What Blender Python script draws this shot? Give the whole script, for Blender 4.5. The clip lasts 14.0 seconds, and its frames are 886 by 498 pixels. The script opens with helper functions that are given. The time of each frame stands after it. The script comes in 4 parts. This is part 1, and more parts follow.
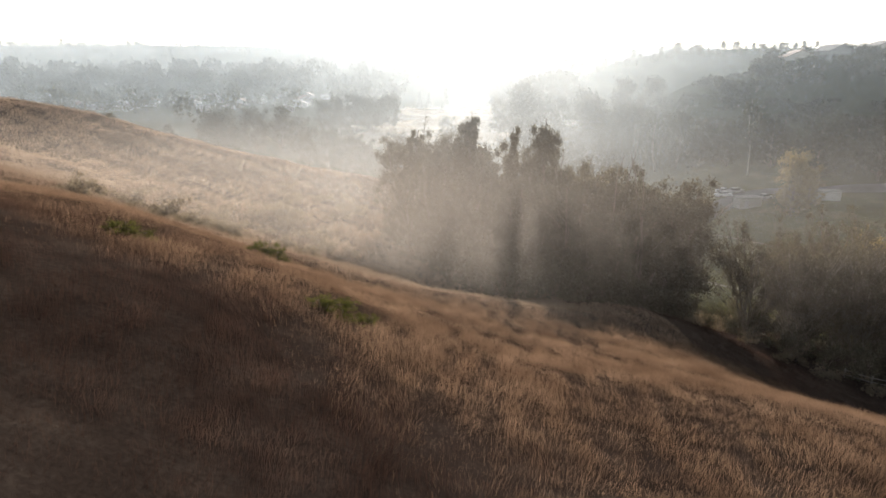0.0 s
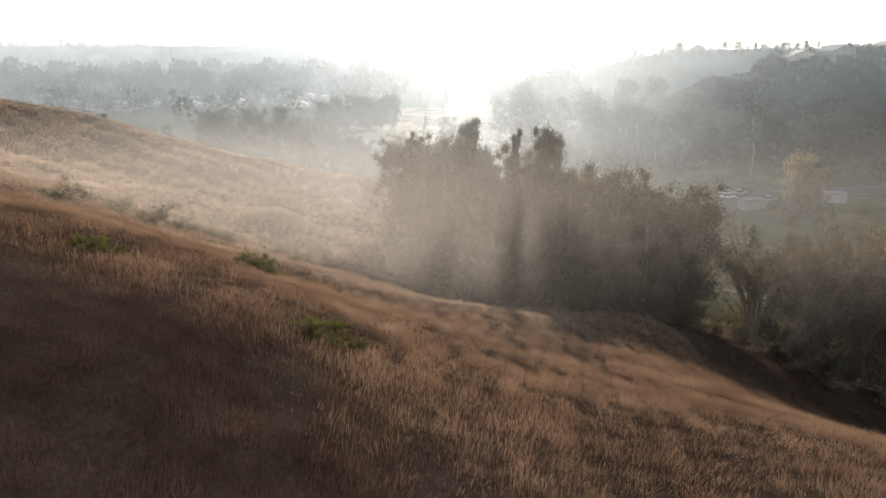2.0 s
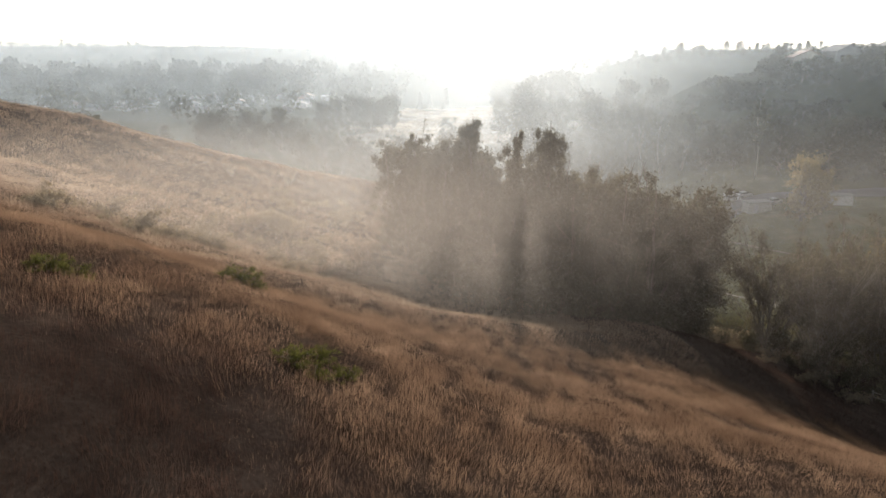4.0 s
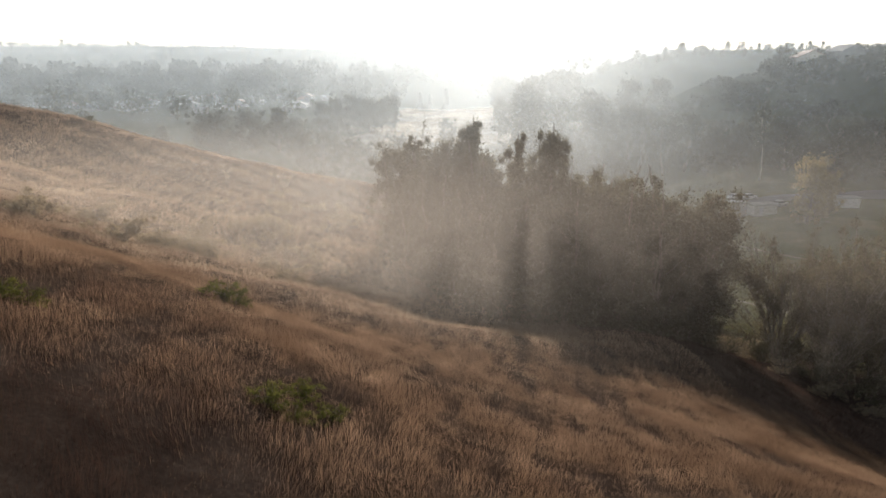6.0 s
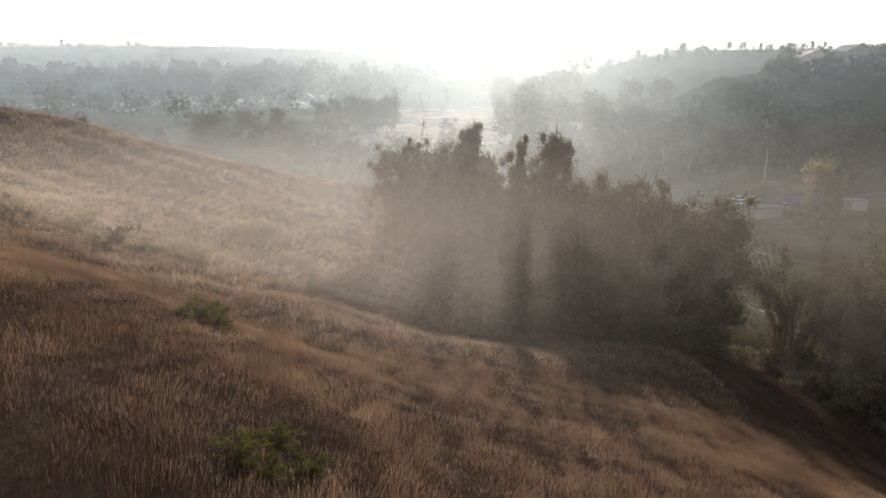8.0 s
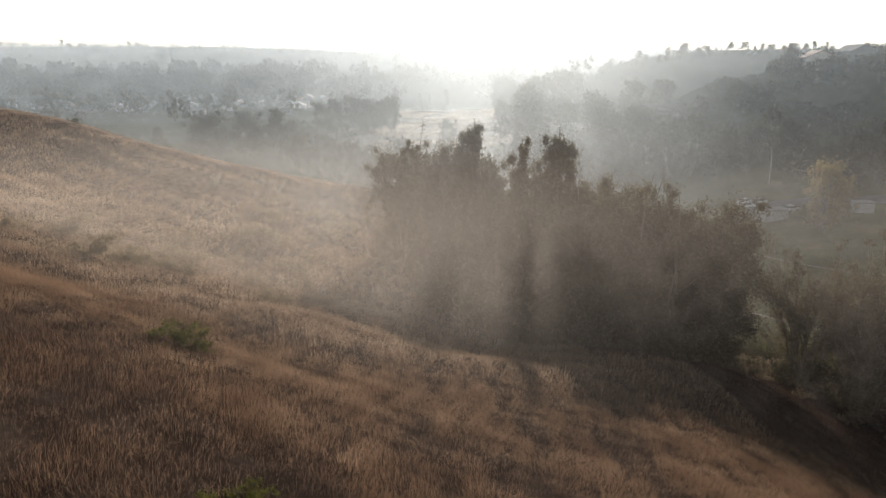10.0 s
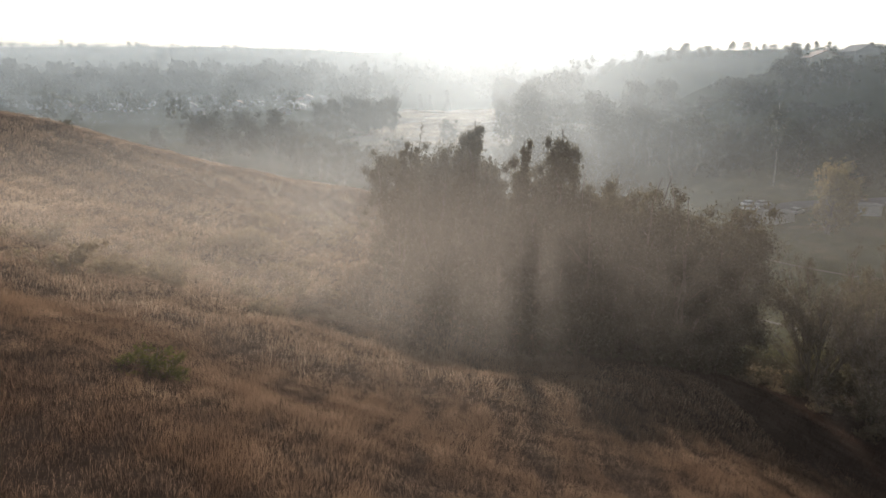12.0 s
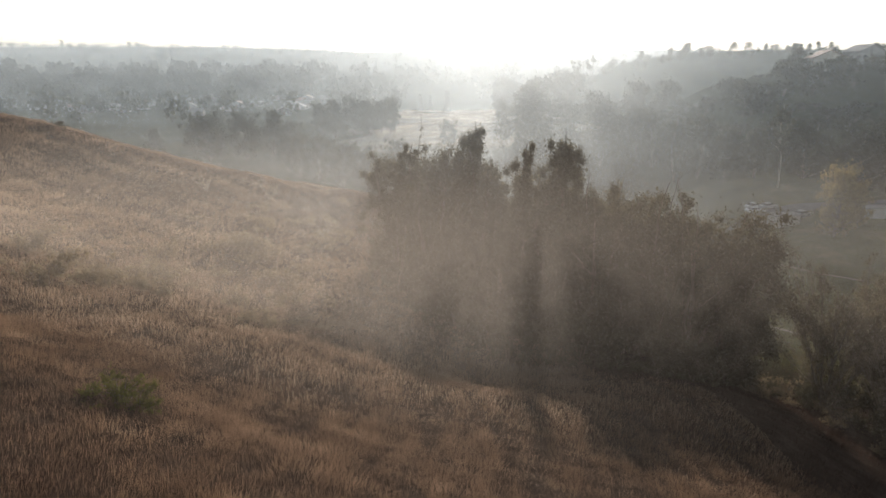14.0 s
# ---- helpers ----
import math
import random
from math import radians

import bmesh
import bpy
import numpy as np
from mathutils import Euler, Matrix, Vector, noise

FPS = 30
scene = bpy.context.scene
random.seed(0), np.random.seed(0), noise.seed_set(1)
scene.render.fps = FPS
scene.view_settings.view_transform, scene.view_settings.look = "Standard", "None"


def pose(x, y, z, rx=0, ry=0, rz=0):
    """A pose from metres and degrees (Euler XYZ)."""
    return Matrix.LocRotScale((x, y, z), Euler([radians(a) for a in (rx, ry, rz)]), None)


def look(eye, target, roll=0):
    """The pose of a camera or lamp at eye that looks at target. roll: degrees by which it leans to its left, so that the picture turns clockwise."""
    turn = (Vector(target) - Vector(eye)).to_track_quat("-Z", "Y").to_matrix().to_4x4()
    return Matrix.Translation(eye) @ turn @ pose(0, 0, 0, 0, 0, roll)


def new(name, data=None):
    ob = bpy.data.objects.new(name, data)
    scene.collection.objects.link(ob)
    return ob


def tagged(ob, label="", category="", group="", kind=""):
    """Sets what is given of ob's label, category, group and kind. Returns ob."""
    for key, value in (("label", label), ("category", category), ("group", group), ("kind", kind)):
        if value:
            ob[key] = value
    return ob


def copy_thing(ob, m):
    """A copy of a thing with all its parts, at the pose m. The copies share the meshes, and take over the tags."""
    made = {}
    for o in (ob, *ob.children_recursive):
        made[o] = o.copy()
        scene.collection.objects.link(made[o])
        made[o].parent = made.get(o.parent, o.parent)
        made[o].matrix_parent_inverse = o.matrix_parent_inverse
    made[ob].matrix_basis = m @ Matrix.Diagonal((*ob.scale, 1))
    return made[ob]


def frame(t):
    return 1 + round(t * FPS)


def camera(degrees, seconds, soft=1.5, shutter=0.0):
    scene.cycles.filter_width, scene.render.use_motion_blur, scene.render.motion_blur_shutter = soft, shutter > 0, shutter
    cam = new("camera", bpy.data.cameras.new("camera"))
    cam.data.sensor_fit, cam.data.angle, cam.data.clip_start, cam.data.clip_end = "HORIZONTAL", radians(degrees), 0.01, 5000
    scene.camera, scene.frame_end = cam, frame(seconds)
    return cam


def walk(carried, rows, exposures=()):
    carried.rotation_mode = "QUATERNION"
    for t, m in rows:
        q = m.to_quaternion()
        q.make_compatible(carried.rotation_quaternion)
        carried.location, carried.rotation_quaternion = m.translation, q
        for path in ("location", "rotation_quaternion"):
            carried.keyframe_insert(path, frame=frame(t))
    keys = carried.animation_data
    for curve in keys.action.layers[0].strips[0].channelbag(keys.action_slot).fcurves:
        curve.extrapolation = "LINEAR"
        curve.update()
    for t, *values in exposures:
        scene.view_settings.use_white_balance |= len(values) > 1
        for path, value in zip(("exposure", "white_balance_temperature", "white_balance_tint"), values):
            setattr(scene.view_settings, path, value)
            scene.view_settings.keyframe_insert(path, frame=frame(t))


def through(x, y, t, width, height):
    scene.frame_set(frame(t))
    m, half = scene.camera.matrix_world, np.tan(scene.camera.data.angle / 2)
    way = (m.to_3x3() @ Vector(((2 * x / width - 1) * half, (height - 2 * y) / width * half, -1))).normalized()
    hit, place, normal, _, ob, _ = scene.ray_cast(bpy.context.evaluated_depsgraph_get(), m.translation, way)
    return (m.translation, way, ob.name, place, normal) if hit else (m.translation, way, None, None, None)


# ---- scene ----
# ---- camera: a drone gliding level and forward over a hillside ----
cam = camera(70, 14.0, soft=1.6)
PATH = [(0.0, 0.0, 0.0, 73.827, 0.0), (2.0, 0.076, 2.351, 73.846, 0.031), (4.0, 0.156, 4.842, 73.866, 0.062),
        (6.0, 0.239, 7.42, 73.886, 0.093), (8.0, 0.323, 10.028, 73.906, 0.124), (10.0, 0.407, 12.613, 73.925, 0.155),
        (12.0, 0.487, 15.119, 73.945, 0.186), (14.0, 0.564, 17.492, 73.965, 0.217)]
walk(cam, [(t, pose(x, y, 40.0, rx, 0, rz)) for t, x, y, rx, rz in PATH], exposures=[(0.0, 1.1), (14.0, 0.56)])

# ---- daylight: a low sun ahead, seen through morning mist ----
SUN_AZ, SUN_EL = 6.0, 11.2
world = bpy.data.worlds.new("morning_sky")
scene.world = world
world.use_nodes = True
wn, wl = world.node_tree.nodes, world.node_tree.links
sky = wn.new("ShaderNodeTexSky")
sky.sky_type, sky.sun_disc = "NISHITA", False
sky.sun_elevation, sky.sun_rotation = radians(SUN_EL), radians(SUN_AZ)
sky.dust_density, sky.air_density = 0.6, 1.0
pale_sky = wn.new("ShaderNodeHueSaturation")  # mist whitens the sky
pale_sky.inputs["Saturation"].default_value = 0.45
wl.new(sky.outputs[0], pale_sky.inputs["Color"])
wl.new(pale_sky.outputs[0], wn["Background"].inputs[0])
wn["Background"].inputs[1].default_value = 0.108
sun_data = bpy.data.lights.new("sun", "SUN")
sun_data.energy, sun_data.angle, sun_data.color = 5.0, radians(1.2), (1.0, 0.92, 0.83)
sun = new("sun", sun_data)
toward_sun = Vector((math.sin(radians(SUN_AZ)) * math.cos(radians(SUN_EL)), math.cos(radians(SUN_AZ)) * math.cos(radians(SUN_EL)), math.sin(radians(SUN_EL))))
sun.matrix_world = look(toward_sun * 300, (0, 0, 0))
scene.cycles.transparent_max_bounces = 48


# ---- materials ----
class Nodes:
    """A small builder of node materials."""

    def __init__(self, name):
        self.mat = bpy.data.materials.new(name)
        self.mat.use_nodes = True
        self.tree = self.mat.node_tree
        self.tree.nodes.clear()
        self.out = self.add("ShaderNodeOutputMaterial")

    def add(self, kind, *inputs, **props):
        n = self.tree.nodes.new(kind)
        for k, v in props.items():
            setattr(n, k, v)
        for key, v in inputs:
            sock = n.inputs[key]
            if isinstance(v, bpy.types.NodeSocket):
                self.tree.links.new(v, sock)
            elif v is not None:
                sock.default_value = v
        return n

    def noise(self, scale, detail=3.0, vec=None, rough=0.55):
        return self.add("ShaderNodeTexNoise", ("Scale", scale), ("Detail", detail), ("Roughness", rough), ("Vector", vec)).outputs[0]

    def ramp(self, fac, stops):
        n = self.add("ShaderNodeValToRGB", (0, fac))
        el = n.color_ramp.elements
        while len(el) < len(stops):
            el.new(0.5)
        for e, (p, c) in zip(el, stops):
            e.position, e.color = p, (*c, 1)
        return n.outputs[0]

    def mix(self, fac, a, b, blend="MIX"):
        n = self.add("ShaderNodeMix", data_type="RGBA", blend_type=blend)
        for key, v in ((0, fac), (6, a), (7, b)):
            if isinstance(v, bpy.types.NodeSocket):
                self.tree.links.new(v, n.inputs[key])
            else:
                n.inputs[key].default_value = v if key == 0 else (*v, 1)
        return n.outputs[2]

    def math(self, op, a, b=0.0, c=0.0, clamp=False):
        return self.add("ShaderNodeMath", (0, a), (1, b), (2, c), operation=op, use_clamp=clamp).outputs[0]

    def finish(self, shader):
        self.tree.links.new(shader, self.out.inputs[0])
        return self.mat


def solid(name, colour, rough=0.8, metal=0.0, scale=3.0, amount=0.25, bump=0.0):
    """A surface with variation at two scales."""
    m = Nodes(name)
    pos = m.add("ShaderNodeTexCoord").outputs["Object"]
    big, fine = m.noise(scale, 3, pos), m.noise(scale * 14, 2, pos)
    f = m.math("ADD", m.math("MULTIPLY", big, 0.65), m.math("MULTIPLY", fine, 0.35))
    lo = [max(0, c * (1 - amount)) for c in colour]
    hi = [min(1, c * (1 + amount)) for c in colour]
    b = m.add("ShaderNodeBsdfPrincipled", ("Base Color", m.ramp(f, [(0.3, lo), (0.7, hi)])), ("Roughness", rough), ("Metallic", metal))
    if bump:
        m.tree.links.new(m.add("ShaderNodeBump", ("Strength", bump), ("Distance", 0.05), ("Height", fine)).outputs[0], b.inputs["Normal"])
    return m.finish(b.outputs[0])


def thin_leaf(name, stops, through=0.4, tint=(1.0, 1.0, 1.0), patch=0.4, grain=0.45):
    """Leaves and blades: part of the light passes through them."""
    m = Nodes(name)
    rnd = m.add("ShaderNodeNewGeometry").outputs["Random Per Island"]
    pos = m.add("ShaderNodeNewGeometry").outputs["Position"]
    blot = m.noise(patch, 4, pos, 0.62)
    spread_of = 1.1 + 2.6 * (0.45 - grain)
    f = m.math("ADD", m.math("MULTIPLY", rnd, grain), m.math("SUBTRACT", m.math("MULTIPLY", blot, spread_of), 0.5 * (spread_of + grain) - 0.5), clamp=True)
    col = m.ramp(f, stops)
    d = m.add("ShaderNodeBsdfDiffuse", ("Color", col)).outputs[0]
    t = m.add("ShaderNodeBsdfTranslucent", ("Color", m.mix(1.0, col, tint, "MULTIPLY"))).outputs[0]
    return m.finish(m.add("ShaderNodeMixShader", (0, through), (1, d), (2, t)).outputs[0])


def mist_material(name, density, top, fade, edge, colour, glow, low, clear_of):
    """A thin curtain of droplets: mostly clear, scatters light softly and, more strongly, onwards."""
    m = Nodes(name)
    pos = m.add("ShaderNodeNewGeometry").outputs["Position"]
    xyz = m.add("ShaderNodeSeparateXYZ", (0, pos))
    z, x = xyz.outputs[2], xyz.outputs[0]

    def between(v, a, b):
        return m.add("ShaderNodeMapRange", (0, v), (1, a), (2, b), (3, 0.0), (4, 1.0), interpolation_type="SMOOTHSTEP").outputs[0]

    thick = m.math("ADD", m.math("MULTIPLY", between(z, top, top - fade), 1.0), m.math("MULTIPLY", between(z, 22.0, -2.0), low))
    frayed = m.math("ADD", x, m.math("MULTIPLY", m.math("SUBTRACT", m.noise(0.06, 2, pos), 0.5), 0.5 * (edge[3] - edge[2])))
    side = m.math("MULTIPLY", between(frayed, edge[0], edge[1]), between(frayed, edge[3], edge[2]))
    squash = m.add("ShaderNodeVectorMath", (0, pos), (1, (1.0, 1.0, 2.2)), operation="MULTIPLY").outputs[0]
    wisp = m.add("ShaderNodeMapRange", (0, m.noise(0.035, 4, squash)), (1, 0.3), (2, 0.7), (3, 0.6), (4, 1.3)).outputs[0]
    lift = m.add("ShaderNodeAttribute", attribute_name="lift").outputs["Fac"]
    a = m.math("MULTIPLY", m.math("MULTIPLY", m.math("MULTIPLY", thick, wisp), side), m.math("MULTIPLY", between(lift, 0.0, clear_of), density), clamp=True)
    soft = m.add("ShaderNodeBsdfTranslucent", ("Color", (*colour, 1))).outputs[0]
    ahead = m.add("ShaderNodeBsdfRefraction", ("Color", (0.92, 0.97, 1.0, 1)), ("Roughness", 0.8), ("IOR", 0.62)).outputs[0]
    scatter = m.add("ShaderNodeMixShader", (0, glow), (1, soft), (2, ahead)).outputs[0]
    clear = m.add("ShaderNodeBsdfTransparent").outputs[0]
    return m.finish(m.add("ShaderNodeMixShader", (0, a), (1, clear), (2, scatter)).outputs[0])


def cover(name):
    """The ground: dry grass, mown lawn, pale meadow and scrub, by the land's own cover map."""
    m = Nodes(name)
    pos = m.add("ShaderNodeNewGeometry").outputs["Position"]
    land = m.add("ShaderNodeVertexColor", layer_name="land").outputs[0]
    sep = m.add("ShaderNodeSeparateColor", (0, land))
    big, mid, fine = m.noise(0.05, 4, pos), m.noise(0.6, 4, pos), m.noise(7.0, 3, pos)
    f = m.math("ADD", m.math("MULTIPLY", mid, 0.6), m.math("MULTIPLY", fine, 0.4))
    dry = m.ramp(f, [(0.25, (0.025, 0.017, 0.013)), (0.5, (0.045, 0.032, 0.025)), (0.75, (0.085, 0.063, 0.048))])
    lawn = m.ramp(m.math("ADD", m.math("MULTIPLY", m.noise(0.12, 3, pos), 0.6), m.math("MULTIPLY", f, 0.4)), [(0.25, (0.045, 0.05, 0.02)), (0.5, (0.085, 0.085, 0.038)), (0.75, (0.19, 0.155, 0.085))])
    pale = m.ramp(m.math("ADD", m.math("MULTIPLY", m.noise(0.03, 3, pos), 0.75), m.math("MULTIPLY", f, 0.25)), [(0.35, (0.16, 0.14, 0.1)), (0.5, (0.32, 0.275, 0.22)), (0.68, (0.5, 0.45, 0.37))])
    scrub = m.ramp(m.math("ADD", m.math("MULTIPLY", big, 0.5), m.math("MULTIPLY", f, 0.5)), [(0.3, (0.025, 0.03, 0.018)), (0.55, (0.05, 0.055, 0.03)), (0.8, (0.1, 0.09, 0.05))])
    c = m.mix(sep.outputs[0], scrub, dry)
    c = m.mix(sep.outputs[1], c, lawn)
    c = m.mix(sep.outputs[2], c, pale)
    bump = m.add("ShaderNodeBump", ("Strength", 0.5), ("Distance", 0.12), ("Height", f)).outputs[0]
    b = m.add("ShaderNodeBsdfDiffuse", ("Color", c), ("Roughness", 0.6), ("Normal", bump))
    return m.finish(b.outputs[0])


M_GROUND = cover("ground_cover")
# red-brown blades kept dark: shade and lens falloff put into their colour
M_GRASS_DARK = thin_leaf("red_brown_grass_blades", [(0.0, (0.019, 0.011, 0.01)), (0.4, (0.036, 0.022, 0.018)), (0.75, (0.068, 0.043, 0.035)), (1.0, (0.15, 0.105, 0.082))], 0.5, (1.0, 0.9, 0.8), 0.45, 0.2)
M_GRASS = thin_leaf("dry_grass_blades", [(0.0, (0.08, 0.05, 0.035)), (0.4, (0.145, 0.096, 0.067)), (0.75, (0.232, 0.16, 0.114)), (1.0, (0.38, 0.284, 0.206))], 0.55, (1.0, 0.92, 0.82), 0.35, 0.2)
# farther grass: haze and backlight put into the blades as a paler colour
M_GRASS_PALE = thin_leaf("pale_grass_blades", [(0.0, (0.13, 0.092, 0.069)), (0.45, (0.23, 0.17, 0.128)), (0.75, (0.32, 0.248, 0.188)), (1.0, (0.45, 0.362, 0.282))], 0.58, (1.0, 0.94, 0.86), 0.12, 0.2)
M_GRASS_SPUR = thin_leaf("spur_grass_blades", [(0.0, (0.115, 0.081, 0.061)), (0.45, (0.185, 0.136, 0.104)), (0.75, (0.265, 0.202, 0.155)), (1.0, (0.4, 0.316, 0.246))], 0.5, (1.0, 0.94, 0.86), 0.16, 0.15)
M_STUBBLE = thin_leaf("pale_stubble", [(0.0, (0.22, 0.185, 0.14)), (0.5, (0.34, 0.295, 0.235)), (1.0, (0.5, 0.45, 0.37))], 0.55, (1.0, 0.97, 0.92), 0.03)
M_LEAF = thin_leaf("eucalyptus_leaves", [(0.0, (0.032, 0.032, 0.02)), (0.5, (0.07, 0.068, 0.042)), (1.0, (0.14, 0.128, 0.088))], 0.28, (1.0, 0.96, 0.84), 0.5)
M_LEAF_DARK = thin_leaf("dark_leaves", [(0.0, (0.024, 0.026, 0.017)), (0.5, (0.05, 0.052, 0.032)), (1.0, (0.1, 0.094, 0.064))], 0.24, (1.0, 0.96, 0.84), 0.5)
M_LEAF_GUM = thin_leaf("grove_leaves", [(0.0, (0.05, 0.046, 0.03)), (0.5, (0.105, 0.094, 0.062)), (1.0, (0.19, 0.166, 0.115))], 0.32, (1.0, 0.95, 0.82), 0.4)
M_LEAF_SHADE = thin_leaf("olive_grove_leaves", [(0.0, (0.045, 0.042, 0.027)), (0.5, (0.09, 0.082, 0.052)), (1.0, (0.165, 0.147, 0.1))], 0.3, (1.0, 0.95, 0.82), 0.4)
M_LEAF_GOLD = thin_leaf("turning_leaves", [(0.0, (0.11, 0.092, 0.046)), (0.5, (0.24, 0.192, 0.098)), (1.0, (0.4, 0.32, 0.17))], 0.46, (1.0, 0.92, 0.7), 0.5)
M_LEAF_GREEN = thin_leaf("green_shrub_leaves", [(0.0, (0.034, 0.036, 0.014)), (0.5, (0.085, 0.085, 0.03)), (1.0, (0.19, 0.185, 0.065))], 0.42, (1.0, 0.98, 0.65), 1.5)
M_LEAF_DRY = thin_leaf("dry_scrub_leaves", [(0.0, (0.12, 0.094, 0.068)), (0.5, (0.21, 0.168, 0.12)), (1.0, (0.32, 0.265, 0.19))], 0.5, (1.0, 0.95, 0.8), 1.5)
M_BARK = solid("grey_brown_bark", (0.16, 0.125, 0.095), 0.9, 0, 1.5, 0.45, 0.6)
M_BARK_PALE = solid("pale_bark", (0.42, 0.37, 0.3), 0.85, 0, 1.5, 0.3, 0.4)
M_STUCCO = solid("cream_stucco", (0.55, 0.5, 0.43), 0.85, 0, 0.6, 0.12)
M_STUCCO_DULL = solid("dull_stucco", (0.22, 0.21, 0.195), 0.85, 0, 0.6, 0.15)
M_ROOF_DULL = solid("weathered_shingle", (0.13, 0.122, 0.115), 0.85, 0, 1.2, 0.3, 0.4)
M_LAWN = thin_leaf("lawn_blades", [(0.0, (0.06, 0.062, 0.022)), (0.5, (0.12, 0.112, 0.045)), (1.0, (0.25, 0.21, 0.1))], 0.55, (1.0, 0.97, 0.6), 0.12)
M_STUCCO_GREY = solid("grey_stucco", (0.27, 0.262, 0.255), 0.85, 0, 0.6, 0.15)
M_TILE = solid("brown_roof_tile", (0.2, 0.12, 0.085), 0.8, 0, 1.2, 0.3, 0.4)
M_TILE_GREY = solid("grey_shingle", (0.2, 0.19, 0.185), 0.8, 0, 1.2, 0.3, 0.4)

# ---- the lie of the land ----
# swells of the grassy hill: x, y, radius, height
SWELLS = [(-15, 25, 16, 4.7), (10, 35, 16, -1.5), (-35, 60, 18, 3.2), (-5, 60, 16, -0.1), (20, 60, 16, 6.3), (-25, 95, 18, 3.4), (5, 95, 18, -0.6),
          (30, 85, 18, -2.9), (-60, 100, 25, -0.7), (-70, 135, 20, 7.1), (-35, 135, 16, 5.6), (-14, 155, 14, 6.1), (10, 130, 20, 0.6), (-40, 180, 25, 2.7),
          (-90, 180, 30, -0.1), (40, 40, 20, -6.5), (-20, 0, 25, 7.7), (30, 0, 25, -0.3), (-80, 50, 35, 5.9), (-110, 120, 35, 10.5), (0, 15, 14, -2.1),
          (22, 25, 14, 7.7), (-25, 80, 15, -4.1), (7, 68, 8, -3.5)]


def sstep(a, b, v):
    t = np.clip((np.asarray(v, float) - a) / (b - a), 0, 1)
    return t * t * (3 - 2 * t)


def wave(x, y, size, seed):
    """Cheap smooth roughness, about -1 to 1."""
    r = np.random.RandomState(seed)
    out = 0
    for k in range(5):
        a, p = r.uniform(0, 2 * np.pi, 2)
        f = 2 * np.pi / size * r.uniform(0.6, 1.7)
        out = out + np.sin((x * np.cos(a) + y * np.sin(a)) * f + p)
    return out / 2.6


def hill_height(x, y):
    z = 13.33 - 8.63 * x / 50 - 8.17 * (y - 80) / 50
    for a, b, s, h in SWELLS:
        z = z + h * np.exp(-((x - a) ** 2 + (y - b) ** 2) / (2 * s * s))
    return np.minimum(z, 46 + 0 * z)


def valley_height(x, y):
    z = 1.5 + 5.5 * sstep(45, 85, x) * sstep(90, 170, y) + 0.5 * wave(x, y, 60, 3) + 1.5 * wave(x, y, 300, 4) * sstep(200, 500, y)
    foot = 178 - 0.3 * (x - 80)
    crest = 43.5 * (1 - np.exp(-(np.maximum(x - 50, 0) / 47.0) ** 1.3)) * (1 + 0.03 * wave(x, y, 45, 5))
    z = z + np.maximum(crest - 6, 0) * sstep(foot, foot + 75, y) * (1 - 0.95 * sstep(272, 312, y))
    z = z + 46 * np.exp(-(np.minimum(x - 290, 0) / 260) ** 2 - ((y - 580) / 100) ** 2) * sstep(70, 160, x)
    z = z + 30 * sstep(800, 1600, y) + 0.8 * wave(x, y, 140, 6) * sstep(300, 700, y)
    far = 0.66 + 0.19 * sstep(-150, -1000, x) + 0.015 * wave(x, y, 500, 7)
    return z + 104 * far * sstep(1500, 2800, y)


def height(x, y):
    x, y = np.asarray(x, float), np.asarray(y, float)
    h, v = hill_height(x, y), valley_height(x, y)
    k = 3.0
    s = np.logaddexp(h / k, v / k) * k
    w = sstep(260, 170, y) * sstep(140, 70, x)
    s = s * w + v * (1 - w)
    hill = sstep(-2, 5, h - v) * w
    return s + hill * (0.07 * wave(x, y, 6.5, 1) + 0.22 * wave(x, y, 17, 2))


def at(x, y):
    return float(height(x, y))


def mesh_np(name, verts, faces, mats=(), smooth=False):
    verts, faces = np.asarray(verts, np.float32), np.asarray(faces, np.int32)
    me = bpy.data.meshes.new(name)
    n = faces.shape[1]
    me.vertices.add(len(verts))
    me.vertices.foreach_set("co", verts.ravel())
    me.loops.add(faces.size)
    me.loops.foreach_set("vertex_index", faces.ravel())
    me.polygons.add(len(faces))
    me.polygons.foreach_set("loop_start", np.arange(0, faces.size, n, dtype=np.int32))
    me.polygons.foreach_set("use_smooth", np.full(len(faces), smooth))
    me.update(calc_edges=True)
    for m in mats:
        me.materials.append(m)
    return me


def spread(lo, hi, step, reach, grow):
    a = list(np.arange(lo, hi + step, step))
    d = step
    while a[-1] < reach:
        d *= grow
        a.append(a[-1] + d)
    return a


xs = sorted([-v for v in spread(0, 120, 1.2, 4200, 1.09)][1:] + spread(0, 120, 1.2, 4200, 1.09))
ys = [-v for v in spread(0, 20, 2, 400, 1.3)][:0:-1] + spread(0, 230, 1.2, 4300, 1.06)
gx, gy = np.meshgrid(xs, ys)
gz = height(gx, gy)
nx, ny = len(xs), len(ys)
idx = np.arange(nx * ny).reshape(ny, nx)
quads = np.stack([idx[:-1, :-1], idx[:-1, 1:], idx[1:, 1:], idx[1:, :-1]], -1).reshape(-1, 4)
ground_me = mesh_np("ground", np.stack([gx, gy, gz], -1).reshape(-1, 3), quads, [M_GROUND], True)
gxf, gyf = gx.ravel(), gy.ravel()
on_hill = sstep(-1, 3, hill_height(gxf, gyf) - valley_height(gxf, gyf)) * sstep(230, 180, gyf) * sstep(120, 60, gxf)
